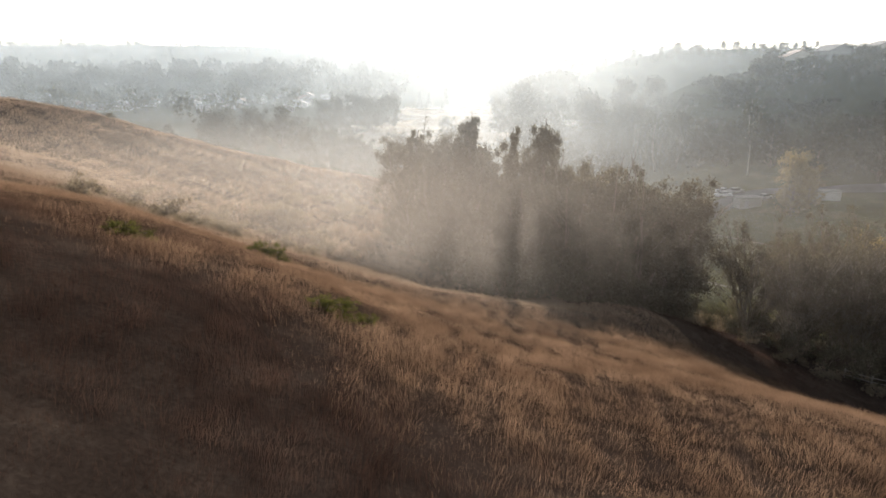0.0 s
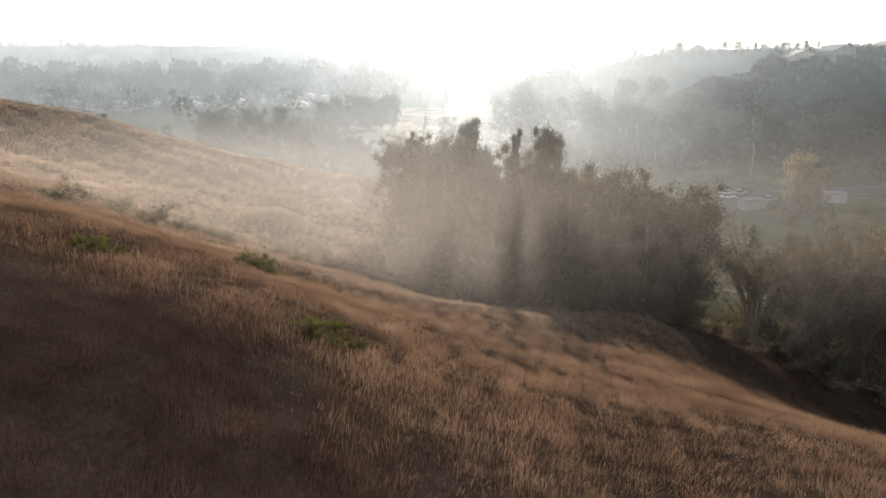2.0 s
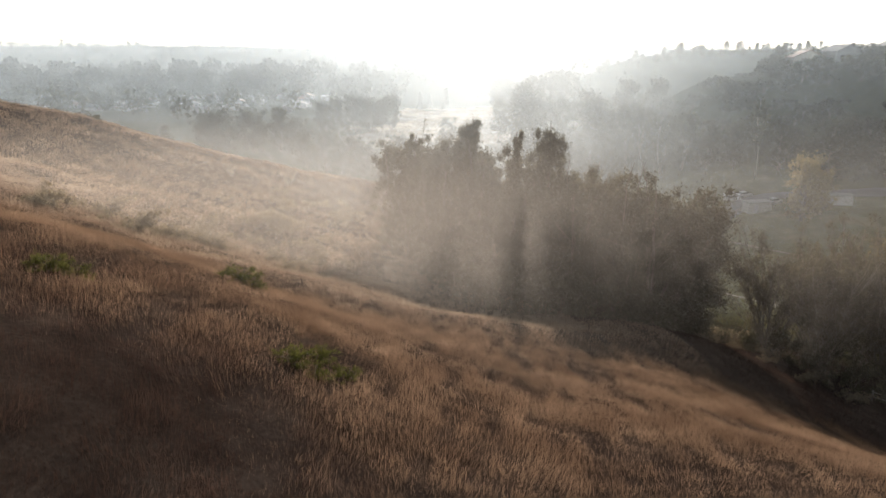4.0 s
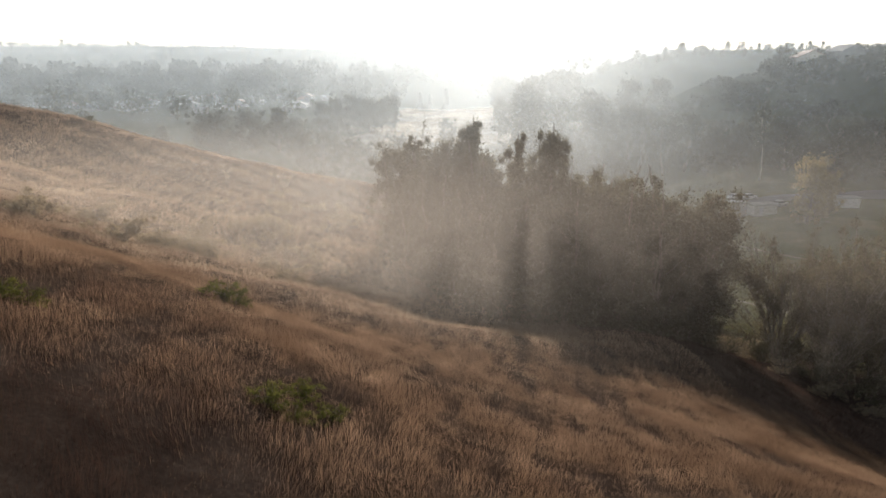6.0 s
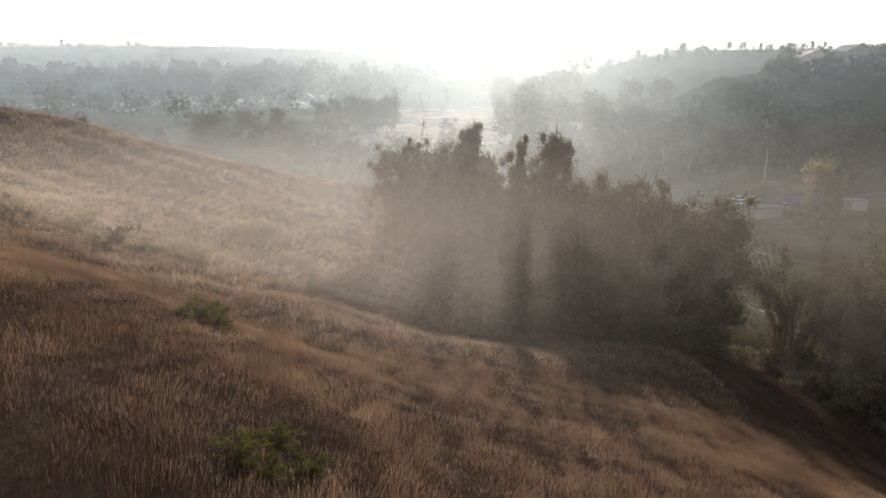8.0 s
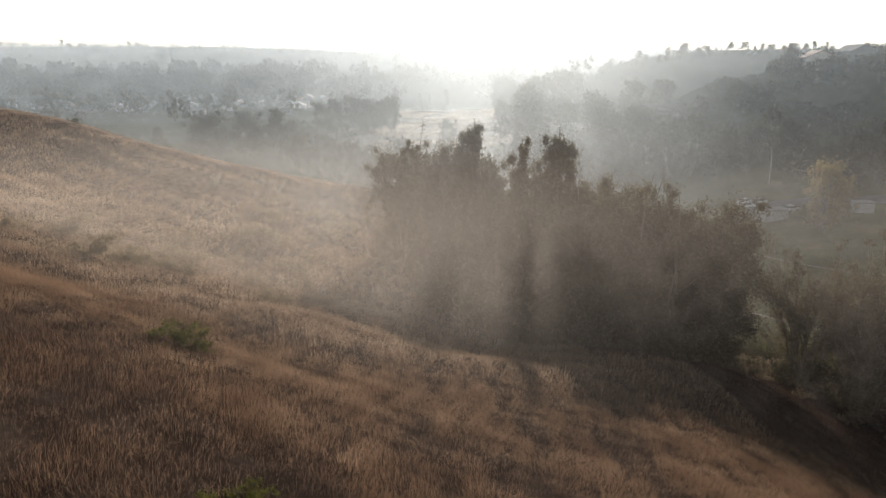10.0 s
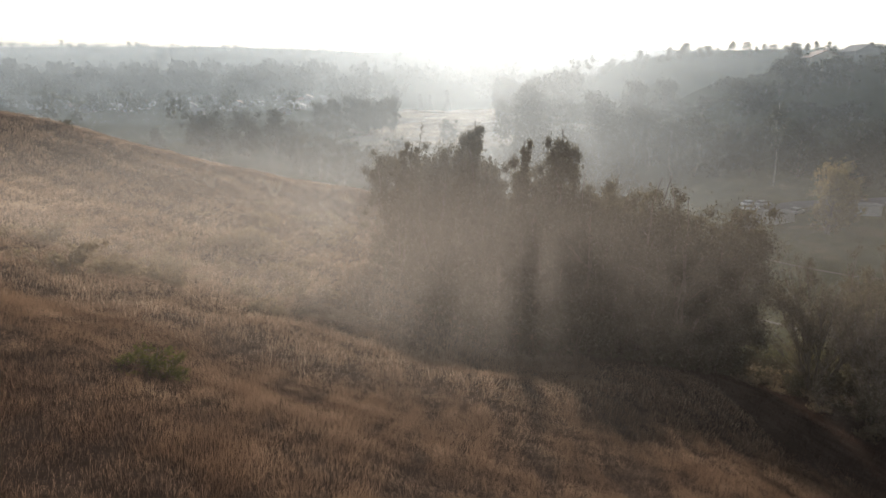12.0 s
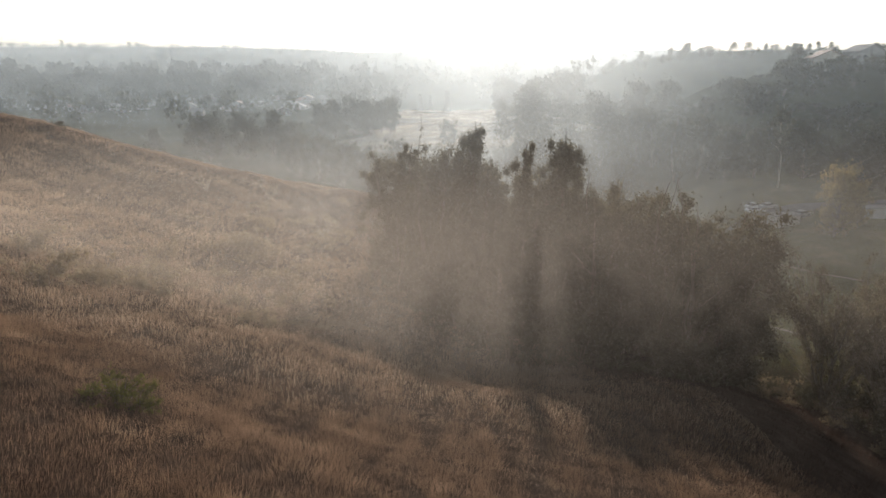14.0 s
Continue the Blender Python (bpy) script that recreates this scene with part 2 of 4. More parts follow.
lawn = (1 - on_hill) * sstep(30, 50, gyf) * sstep(215, 190, gyf) * sstep(-40, 10, gxf) * sstep(130, 100, gxf)
fray = 18 * wave(gxf, gyf, 70, 78)
pale = (1 - on_hill) * sstep(300, 350, gyf + fray) * sstep(660, 560, gyf + fray) * sstep(-70, -34, gxf + fray) * sstep(85, 50, gxf + fray)
land = ground_me.color_attributes.new("land", "FLOAT_COLOR", "POINT")
land.data.foreach_set("color", np.stack([on_hill, lawn, pale, np.ones_like(pale)], -1).astype(np.float32).ravel())
tagged(new("ground", ground_me), "rolling ground of dry grass, lawn and scrub", "ground", kind="structure")


# ---- grass on the hill ----
def grass(name, n, area, tall, wide, seed, label, mat, headed=False, side=0.8, dry=None):
    """Fine upright stalks that lean with the wind, thicker and taller in drifts, sparse in hollows; headed: feathery
    seed heads on bare stems.
    area: limits of x and y and the width of the bands in which it thins out; dry: where this kind ends and begins, so
    that dark blades paint the dim near slope."""
    r = np.random.RandomState(seed)
    x0, x1, y0, y1, soft = area
    y = np.sqrt(r.uniform((y0 - soft) ** 2, (y1 + soft) ** 2, n))
    x = r.uniform(-1, 1, n) * (4 + side * y)
    drift = 0.5 + 0.26 * wave(x, y, 1.7, 211) + 0.26 * wave(x, y, 4.5, 212) + 0.2 * wave(x, y, 14, 213)
    keep = (x > x0) & (x < x1) & (hill_height(x, y) - valley_height(x, y) > -4.0) & (r.uniform(0, 1, n) < np.clip(0.35 + 0.75 * drift, 0.25, 1))
    keep &= (r.uniform(0, 1, n) < sstep(y0 - soft, y0 + soft, y)) & (r.uniform(0, 1, n) < sstep(y1 + soft, y1 - soft, y))
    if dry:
        # dark blades gather near left and lower right, painting shade there
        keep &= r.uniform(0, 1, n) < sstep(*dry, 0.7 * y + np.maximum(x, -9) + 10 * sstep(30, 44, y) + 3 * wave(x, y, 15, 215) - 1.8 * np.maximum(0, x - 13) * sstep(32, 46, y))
    x, y, drift = x[keep], y[keep], np.clip(drift[keep], 0, 1)
    n = len(x)
    z = height(x, y) - 0.06
    h = tall * (0.5 + 0.75 * drift) * r.uniform(0.5, 1.12, n)
    way = 0.2 + 1.6 * wave(x, y, 6, 214) + r.normal(0, 0.8, n)
    lean = h * np.clip(np.abs(r.normal(0.3, 0.3, n)), 0, 1)
    lx, ly = np.cos(way) * lean, np.sin(way) * lean
    a, w = r.uniform(0, np.pi, n), wide * r.uniform(0.6, 1.4, n)
    dx, dy = np.cos(a) * w, np.sin(a) * w
    tip = np.stack([x + lx, y + ly, z + h - 0.3 * lean], -1)
    if headed:
        k = 0.72
        mx, my, mz = x + lx * k * k, y + ly * k * k, z + h * k
        v = np.stack([np.stack([x, y, z], -1), np.stack([mx + dx, my + dy, mz], -1), tip, np.stack([mx - dx, my - dy, mz], -1)], 1)
    else:
        v = np.stack([np.stack([x - dx, y - dy, z], -1), np.stack([x + dx, y + dy, z], -1), tip], 1)
    me = mesh_np(name, v.reshape(-1, 3), np.arange(v.shape[0] * v.shape[1]).reshape(-1, v.shape[1]), [mat])
    return tagged(new(name, me), label, "grass", kind="stuff")


BROWN, STRAW = "tall red-brown dry grass on the hillside with shade painted in", "tall straw-coloured dry grass on the hillside"
HEADS = "feathery pale seed heads above the dry grass"
# dimness of the near slope is painted by dark blades giving way to straw
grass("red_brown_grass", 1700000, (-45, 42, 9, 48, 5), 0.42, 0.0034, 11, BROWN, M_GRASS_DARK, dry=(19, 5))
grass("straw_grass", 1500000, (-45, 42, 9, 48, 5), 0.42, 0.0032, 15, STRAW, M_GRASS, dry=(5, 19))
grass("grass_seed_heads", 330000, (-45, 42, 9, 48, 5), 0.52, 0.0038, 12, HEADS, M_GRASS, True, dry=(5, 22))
grass("straw_grass", 230000, (-60, 22, 48, 66, 5), 0.5, 0.008, 13, STRAW, M_GRASS)
grass("grass_seed_heads", 120000, (-60, 22, 48, 66, 5), 0.6, 0.0095, 14, HEADS, M_GRASS_PALE, True)
# hollow and spur wear blades whose colour already holds haze and backlight
grass("hollow_grass", 300000, (-80, 14, 66, 98, 6), 0.7, 0.018, 21, "dry grass in the hollow of the hill, paled for haze and backlight", M_GRASS_PALE, True)
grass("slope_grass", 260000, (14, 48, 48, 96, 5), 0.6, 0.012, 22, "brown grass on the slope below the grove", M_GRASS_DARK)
grass("spur_grass", 620000, (-130, 20, 98, 184, 8), 0.7, 0.03, 31, "dry grass covering the far spur, paled for haze and backlight", M_GRASS_SPUR)


def meadow(n, box, tall, wide, seed, mat, name, label):
    """Short blades scattered over flat ground."""
    r = np.random.RandomState(seed)
    x, y = r.uniform(box[0], box[1], n), r.uniform(box[2], box[3], n)
    keep = hill_height(x, y) - valley_height(x, y) < 1 if name == "lawn_grass" else (np.abs((x - 8) / (44 + 14 * wave(0 * x, y, 120, 77))) < 1) & (wave(x, y, 45, 79) > -0.35)
    x, y = x[keep], y[keep]
    n = len(x)
    a, h, w = r.uniform(0, np.pi, n), tall * r.uniform(0.5, 1.2, n), wide * r.uniform(0.6, 1.4, n)
    z = height(x, y) - 0.05
    dx, dy = np.cos(a) * w, np.sin(a) * w
    v = np.stack([np.stack([x - dx, y - dy, z], -1), np.stack([x + dx, y + dy, z], -1), np.stack([x + r.normal(0, 0.3 * tall, n), y + r.normal(0, 0.3 * tall, n), z + h], -1)], 1)
    me = mesh_np(name, v.reshape(-1, 3), np.arange(n * 3).reshape(-1, 3), [mat])
    return tagged(new(name, me), label, "grass", kind="stuff")


meadow(60000, (-90, 85, 335, 640), 0.7, 0.16, 41, M_STUBBLE, "meadow_grass", "short pale stubble on the sunlit meadow")
meadow(90000, (30, 95, 70, 160), 0.22, 0.05, 42, M_LAWN, "lawn_grass", "short olive-green grass of the park lawn")


# ---- trees ----
def tube(path, radii, sides=6):
    """Vertices and quads of a tapered limb along a path."""
    path = np.asarray(path, float)
    t = np.gradient(path, axis=0)
    t /= np.linalg.norm(t, axis=1, keepdims=True) + 1e-9
    u = np.cross(t, [0.31, 0.87, 0.1])
    u /= np.linalg.norm(u, axis=1, keepdims=True) + 1e-9
    w = np.cross(t, u)
    a = np.arange(sides) * 2 * np.pi / sides
    ring = path[:, None] + np.asarray(radii)[:, None, None] * (np.cos(a)[None, :, None] * u[:, None] + np.sin(a)[None, :, None] * w[:, None])
    i = np.arange(len(path) * sides).reshape(-1, sides)
    q = np.stack([i[:-1], np.roll(i[:-1], -1, 1), np.roll(i[1:], -1, 1), i[1:]], -1).reshape(-1, 4)
    return ring.reshape(-1, 3), q


def joined(pieces):
    vs, fs, k = [], [], 0
    for v, f in pieces:
        vs.append(v)
        fs.append(f + k)
        k += len(v)
    return np.concatenate(vs), np.concatenate(fs)


def leaves(centres, sizes, count, length, r, hang=0.6, stretch=1.2, slim=0.36):
    """Loose lens-shaped leaves scattered through uneven clumps."""
    c = np.repeat(np.asarray(centres), count, axis=0)
    s = np.repeat(np.asarray(sizes), count)
    d = r.normal(0, 1, c.shape)
    d /= np.linalg.norm(d, axis=1, keepdims=True)
    p = c + d * (s * np.minimum(np.abs(r.normal(0, 0.58, len(c))), 1.5))[:, None] * [1, 1, stretch]
    n = len(p)
    ax = r.normal(0, 1, (n, 3))
    ax[:, 2] -= hang * 2
    ax /= np.linalg.norm(ax, axis=1, keepdims=True)
    side = np.cross(ax, r.normal(0, 1, (n, 3)))
    side /= np.linalg.norm(side, axis=1, keepdims=True) + 1e-9
    L = (length * r.uniform(0.6, 1.4, n))[:, None]
    v = np.stack([p - ax * L, p + side * L * slim, p + ax * L, p - side * L * slim], 1).reshape(-1, 3)
    i = np.arange(n)[:, None] * 4
    return v, np.concatenate([i + [0, 1, 2], i + [0, 2, 3]])


def profile(shape, q):
    """How far the crown reaches at the part q of its height."""
    if shape == "plume":
        return 0.25 + 0.75 * math.sin(math.pi * min(1, 0.1 + 0.85 * q))
    if shape == "spire":
        return (0.72 + 0.16 * math.sin(9 * q + 0.6)) * (1.08 - q)
    if shape == "full":
        return (0.75 + 0.35 * math.sin(4.5 * q + 0.6)) * (1 - 0.72 * q ** 2.2)
    if shape == "round":
        return math.sqrt(max(0.06, 1 - (q * 1.45 - 0.55) ** 2))
    return 1.03 - q


def tree_meshes(tall, wide, seed, clumps=30, count=180, length=0.24, bare=0.1, lean=0.0, clump=1.2, stems=1, shape="full", hang=0.6, twigs=3, splay=0.14, slim=0.36, thick=0.02, upright=0.8):
    r = np.random.RandomState(seed)
    limbs, centres, sizes = [], [], []
    start = r.uniform(0, 6.28)
    for s in range(stems):
        az = start + 6.28 * s / stems + r.normal(0, 0.3)
        out = splay * r.uniform(0.7, 1.4) * tall * (stems > 1)
        n = 9
        k = np.linspace(0, 1, n)
        wob = np.cumsum(r.normal(0, 0.011 * tall, (n, 2)), 0)
        wob -= wob[0]
        th = tall * (1 - 0.3 * r.rand() * (s > 0)) * 0.95
        stem = np.stack([np.cos(az) * out * k + wob[:, 0] + lean * tall * k ** 2, np.sin(az) * out * k + wob[:, 1], th * k - 0.5 * (1 - k)], -1)
        r0 = thick * tall / math.sqrt(stems)
        limbs.append(tube(stem, r0 * (1 - 0.9 * k) + 0.01, 7))
        per = max(4, clumps // stems)
        for j in range(per):
            q = (j + r.rand()) / per
            h = bare + (1 - bare) * q
            base = np.array([np.interp(max(0.04, h * 0.97 - 0.06), k, stem[:, c]) for c in range(3)])
            a = r.uniform(0, 6.28)
            reach = wide * profile(shape, q) * r.uniform(0.35, 1.1)
            rise = -0.12 * reach if shape == "cone" else reach * upright * r.uniform(0.4, 1.6)
            tip = base + [math.cos(a) * reach, math.sin(a) * reach, min(rise, tall - base[2] - 0.3 * clump)]
            mid = (base + tip) / 2 + [0, 0, -0.1 * reach] + r.normal(0, 0.06 * reach, 3)
            kk = np.linspace(0, 1, 4)[:, None]
            limb = base * (1 - kk) ** 2 + 2 * mid * kk * (1 - kk) + tip * kk ** 2
            rr = r0 * 0.4 * (1.1 - h * 0.75)
            limbs.append(tube(limb, np.linspace(rr, rr * 0.25 + 0.008, 4), 4))
            for _ in range(twigs):
                tw = tip + r.normal(0, 0.52 * clump, 3) * [1, 1, 0.9]
                limbs.append(tube([limb[2], (limb[2] + tw) / 2 + r.normal(0, 0.1 * clump, 3), tw], [rr * 0.3 + 0.006, rr * 0.2 + 0.005, 0.006], 3))
                centres.append(tw)
                sizes.append(clump * r.uniform(0.55, 1.05) * (1.15 - 0.6 * q if shape == "spire" else 1.0))
    return joined(limbs), leaves(centres, sizes, max(4, count // twigs), length, r, hang, 1.25, slim)


def tree(name, label, leaf, bark, **shape):
    """A tapered, forking trunk under a crown of loose clumps with gaps."""
    (tv, tf), (lv, lf) = tree_meshes(**shape)
    ob = tagged(new(name), label, "tree")
    ob["tall"] = float(lv[:, 2].max())
    new("trunk", mesh_np("trunk", tv, tf, [bark], True)).parent = ob
    new("crown", mesh_np("crown", lv, lf, [leaf])).parent = ob
    return ob


used = set()


def plant(ob, x, y, turn=0.0, size=1.0, top=None, group="", broad=1.0, ground=None):
    """Stand the first of a kind where it grows, or a copy of it; top: the height that its tip reaches."""
    z = at(x, y) - 0.15 if ground is None else ground
    if top is not None:
        size = (top - z) / ob["tall"]
    m = Matrix.LocRotScale((x, y, z), Euler((0, 0, turn)), (size * broad, size * broad, size))
    if ob.name in used:
        ob = copy_thing(ob, m)
    used.add(ob.name)
    ob.matrix_basis = m
    return tagged(ob, group=group)


rg = random.Random(5)
spin = lambda: rg.uniform(0, 6.28)

# the grove in the gully
FULL = "tall grey-green eucalyptus, leafy almost to the ground"
gum = dict(
    f1=tree("eucalyptus", FULL, M_LEAF_GUM, M_BARK, tall=20, wide=3.5, seed=31, clumps=44, count=620, length=0.17, clump=1.2, twigs=2, shape="spire"),
    f2=tree("eucalyptus", FULL, M_LEAF_GUM, M_BARK, tall=20, wide=3.8, seed=32, clumps=40, count=620, length=0.17, clump=1.25, stems=2, splay=0.07, twigs=2),
    f3=tree("eucalyptus", FULL, M_LEAF_SHADE, M_BARK, tall=18, wide=3.1, seed=33, clumps=42, count=620, length=0.17, clump=1.2, stems=3, splay=0.13, twigs=2),
    pk=tree("eucalyptus", "tall eucalyptus with a dense pointed crown", M_LEAF_SHADE, M_BARK, tall=20, wide=5.4, seed=40, clumps=64, count=620, length=0.17, clump=1.25, twigs=2, shape="spire"),
    cl=tree("eucalyptus", "eucalyptus with rounded leaf clumps on forking limbs", M_LEAF_GUM, M_BARK, tall=18, wide=3.9, seed=39, clumps=44, count=840, length=0.17, clump=1.5, bare=0.16, stems=4, splay=0.13, twigs=4, shape="round"),
    op=tree("eucalyptus", "open eucalyptus with pale bare limbs showing", M_LEAF_GUM, M_BARK, tall=18, wide=3.6, seed=36, clumps=30, count=240, length=0.17, clump=0.95, bare=0.35, stems=4, splay=0.16),
    sp=tree("dead_tree", "thin leafless pole tree among the eucalyptus", M_LEAF_GUM, M_BARK, tall=20, wide=0.9, seed=37, clumps=14, count=9, length=0.12, clump=0.35, bare=0.5, thick=0.006))
def grove(rows):
    for kind, x, y, top in rows:
        plant(gum[kind], x, y, spin(), top=top + 0.3, group="eucalyptus grove", broad=rg.uniform(0.82, 1.1))


# the trees that stand out at the top
grove((
        ("f2", -6.9, 102, 29.6), ("cl", -5.2, 107, 29.3), ("f1", -3.6, 104, 30.0), ("sp", -3.5, 110, 31.4), ("f2", -1.3, 107, 29.9), ("cl", 1.1, 112, 30.2), ("pk", 5.4, 110, 32.0),
        ("f2", 6.9, 106, 29.4), ("f1", 10.0, 94, 31.4), ("f2", 13.4, 93, 27.6), ("pk", 15.6, 98, 31.8), ("f2", 14.6, 101, 28.5), ("f3", 17.0, 89, 28.6), ("cl", 17.6, 85, 27.4), ("cl", 20.3, 87, 27.8),
        ("op", 22.8, 84, 28.1), ("f3", 24.3, 81, 25.5), ("op", 25.7, 77.5, 27.9), ("cl", 28.6, 79, 27.5), ("cl", 30.2, 77.5, 25.0)))
# lower trees that fill the grove
grove((
        ("f3", -5.5, 93, 26.5), ("f2", -2.0, 97, 27.5), ("f3", 2.0, 93, 24.0), ("f1", 5.5, 99, 27.5), ("f3", 6.5, 89, 22.5), ("f1", 10.5, 103, 24.5), ("f3", 13.0, 85, 22.0),
        ("f2", 8.2, 98, 25.6), ("f2", 7.8, 108, 28.4), ("f1", 3.2, 102, 28.0), ("f2", 12.3, 97, 25.4), ("f2", 18.6, 92, 28.0), ("f2", 22.0, 90, 27.2), ("f3", 18.5, 79.5, 22.0), ("f3", 22.5, 76.0, 21.0), ("f1", 26.0, 86, 25.0), ("f3", 20.0, 95, 24.0),
        ("f2", 11.5, 103, 27.0), ("f3", 15.0, 104, 27.0), ("f3", 18.5, 100, 24.5), ("f2", 21.0, 97, 24.5), ("f3", 6.0, 103, 27.0), ("f2", 24.0, 88, 24.5), ("f3", 28.0, 84, 24.0), ("f2", -1.0, 102, 27.0)))

under = tree("understorey_shrub", "dense olive shrub under the eucalyptus", M_LEAF_SHADE, M_BARK, tall=4.5, wide=2.2, seed=38, clumps=22, count=110, length=0.2, clump=0.85, stems=3, shape="round", twigs=2)
tagged(under, category="shrub")
for x, y, s in ((-1.6, 84, 0.8), (-0.2, 81, 0.9), (1.5, 79, 1.0), (3.5, 77.5, 1.0), (7, 76.5, 1.05), (10.5, 75, 1.0), (14, 74.5, 1.1), (17.5, 73.5, 1.0), (21, 73, 1.0), (24.5, 73, 1.0), (27.5, 74.5, 0.9), (30, 77, 0.8),
                (-3.0, 92, 0.9), (-1.6, 88, 1.0), (1.0, 86, 1.2), (5, 83, 1.2), (9.5, 82, 1.3), (14, 80, 1.2), (27, 81, 1.0), (31.5, 81, 0.9)):
    plant(under, x, y, spin(), s, group="undergrowth of the grove", broad=1.15)

# trees beside the lawn
M_LEAF_TWIG = thin_leaf("twiggy_leaves", [(0.0, (0.055, 0.047, 0.032)), (0.5, (0.1, 0.086, 0.058)), (1.0, (0.18, 0.152, 0.104))], 0.5, (1.0, 0.96, 0.84), 0.5)
M_BARK_TWIG = solid("sunlit_twig_bark", (0.17, 0.14, 0.105), 0.85, 0, 1.5, 0.35, 0.4)
twiggy = tree("twiggy_tree", "broad tree with many thin pale upright twigs", M_LEAF_TWIG, M_BARK_TWIG, tall=17, wide=4.6, seed=41, clumps=200, count=160, length=0.11, clump=0.7, stems=8, splay=0.3, twigs=8, bare=0.12, upright=1.7)
twiggy2 = tree("twiggy_tree", "broad tree with sparse olive foliage and thin twigs", M_LEAF_TWIG, M_BARK_TWIG, tall=17, wide=5.0, seed=42, clumps=160, count=170, length=0.12, clump=0.8, stems=7, splay=0.28, twigs=7, bare=0.12, upright=1.5)
for k, x, y, top in ((twiggy, 39.3, 75, 23.4), (twiggy2, 42.5, 70, 22.6), (twiggy, 48.4, 78, 23.0), (twiggy2, 49.5, 69, 23.2), (twiggy, 55.5, 73, 22.5), (twiggy2, 57, 80, 22), (twiggy2, 45.5, 74, 21.5), (twiggy2, 53, 67, 21.0), (twiggy, 50, 74, 22.0)):
    plant(k, x, y, spin(), top=top, group="trees beside the lawn")
for x, y, s in ((39.5, 73.5, 0.9), (41.5, 71.5, 0.8), (43.5, 69.5, 1.0), (38.0, 76, 0.6), (44, 66, 0.8), (47.5, 64.5, 0.95), (51, 63.5, 1.0), (54.5, 62.5, 1.0), (41, 69, 0.7), (57, 66, 1.1), (36.5, 74, 0.45), (34.5, 77, 0.4), (50, 68, 0.9), (54, 67, 1.0), (53, 74, 1.2), (58, 70, 1.2)):
    plant(under, x, y, spin(), s, group="undergrowth beside the lawn")

golden = tree("golden_tree", "rounded tree with yellowing autumn leaves", M_LEAF_GOLD, M_BARK, tall=15, wide=4.2, seed=43, clumps=40, count=260, length=0.28, clump=1.5, shape="round", bare=0.12)
for x, y, top in ((82.6, 147, 22.2), (88.5, 151, 18.0), (60, 83, 19.0)):
    plant(golden, x, y, spin(), top=top, group="yellowing trees")

# trees of the valley
HAZY = "hazy grey-green tree on the valley floor"
vale = [tree("valley_tree", HAZY, M_LEAF, M_BARK, tall=22, wide=5.0, seed=51, clumps=36, count=330, length=0.34, clump=2.5, shape="full", bare=0.1, twigs=3),
        tree("valley_tree", HAZY, M_LEAF_DARK, M_BARK, tall=20, wide=6.8, seed=52, clumps=40, count=330, length=0.34, clump=2.7, shape="round", bare=0.08, twigs=3),
        tree("valley_tree", HAZY, M_LEAF, M_BARK, tall=24, wide=3.6, seed=53, clumps=34, count=300, length=0.34, clump=2.0, shape="plume", bare=0.2, stems=2, splay=0.06, twigs=3)]
slim = tree("pale_trunk_tree", "slender tree with a long pale bare trunk", M_LEAF, M_BARK_PALE, tall=24, wide=2.6, seed=55, clumps=24, count=110, length=0.35, clump=1.2, shape="plume", bare=0.5, thick=0.009)
def valley(rows):
    for k, x, y, top in rows:
        plant(vale[k], x, y, spin(), top=top, group="valley trees", broad=1.15)


# behind the spur and along the meadow
valley((
          (1, -100.5, 289, 25), (1, -87.8, 300, 24), (0, -77, 306, 24.3), (1, -66, 295, 20), (1, -44, 240, 20), (1, -34, 226, 19.2), (1, -29, 236, 15.8),
          (0, -53, 250, 18), (0, -63.5, 392, 25), (1, -54, 398, 27), (0, -44.5, 396, 24), (2, -32, 402, 25.2), (1, -72, 400, 22), (0, -38, 404, 22), (1, 2.4, 332, 17),
          (1, -18, 268, 15), (1, -120, 330, 18), (0, -128, 300, 15)))
# behind the grove
valley((
          (2, 45, 520, 35.5), (0, 52, 530, 34), (0, 33, 258, 37.5), (1, 40, 262, 35.5), (2, 57, 262, 33.7), (0, 61, 255, 30.5), (2, 60, 232, 27), (2, 57, 400, 38),
          (1, 52, 225, 19), (0, 56, 216, 20), (1, 48, 240, 18), (1, 24, 240, 16), (1, 28, 215, 14), (1, 36, 205, 13), (0, 45, 212, 17)))
# at the foot of the far hill
valley((
          (2, 66, 235, 29), (2, 68.7, 226, 27.7), (0, 89, 316, 37.4), (0, 105, 322, 37.8), (2, 69.7, 207, 27), (2, 75, 204, 28), (0, 81, 200, 26), (0, 88, 196, 25.7),
          (1, 99, 191, 26.5), (2, 77, 420, 41), (2, 72, 430, 40), (0, 115, 186, 28), (0, 122, 176, 30), (1, 106.4, 180, 29.5)))
plant(slim, 91, 188, 0.4, top=31.3)
plant(slim, 25, 281, 2.0, top=28.9)
cone = tree("conifer", "dark pointed conifer in the mist", M_LEAF_DARK, M_BARK, tall=18, wide=3.6, seed=54, clumps=60, count=60, length=0.5, bare=0.04, clump=1.1, shape="cone")
for x, y, top in ((3, 620, 21), (-22, 620, 17.5), (-14, 640, 15)):
    plant(cone, x, y, spin(), top=top, group="conifers in the mist")

# brush on the steep slope of the far hill
brush = tree("hill_brush", "dark chaparral brush on the hill slope", M_LEAF_DARK, M_BARK, tall=4, wide=2.6, seed=57, clumps=9, count=60, length=0.42, clump=1.2, stems=3, shape="round", twigs=2)
tagged(brush, category="shrub")
rb = np.random.RandomState(4)
n_brush = 0
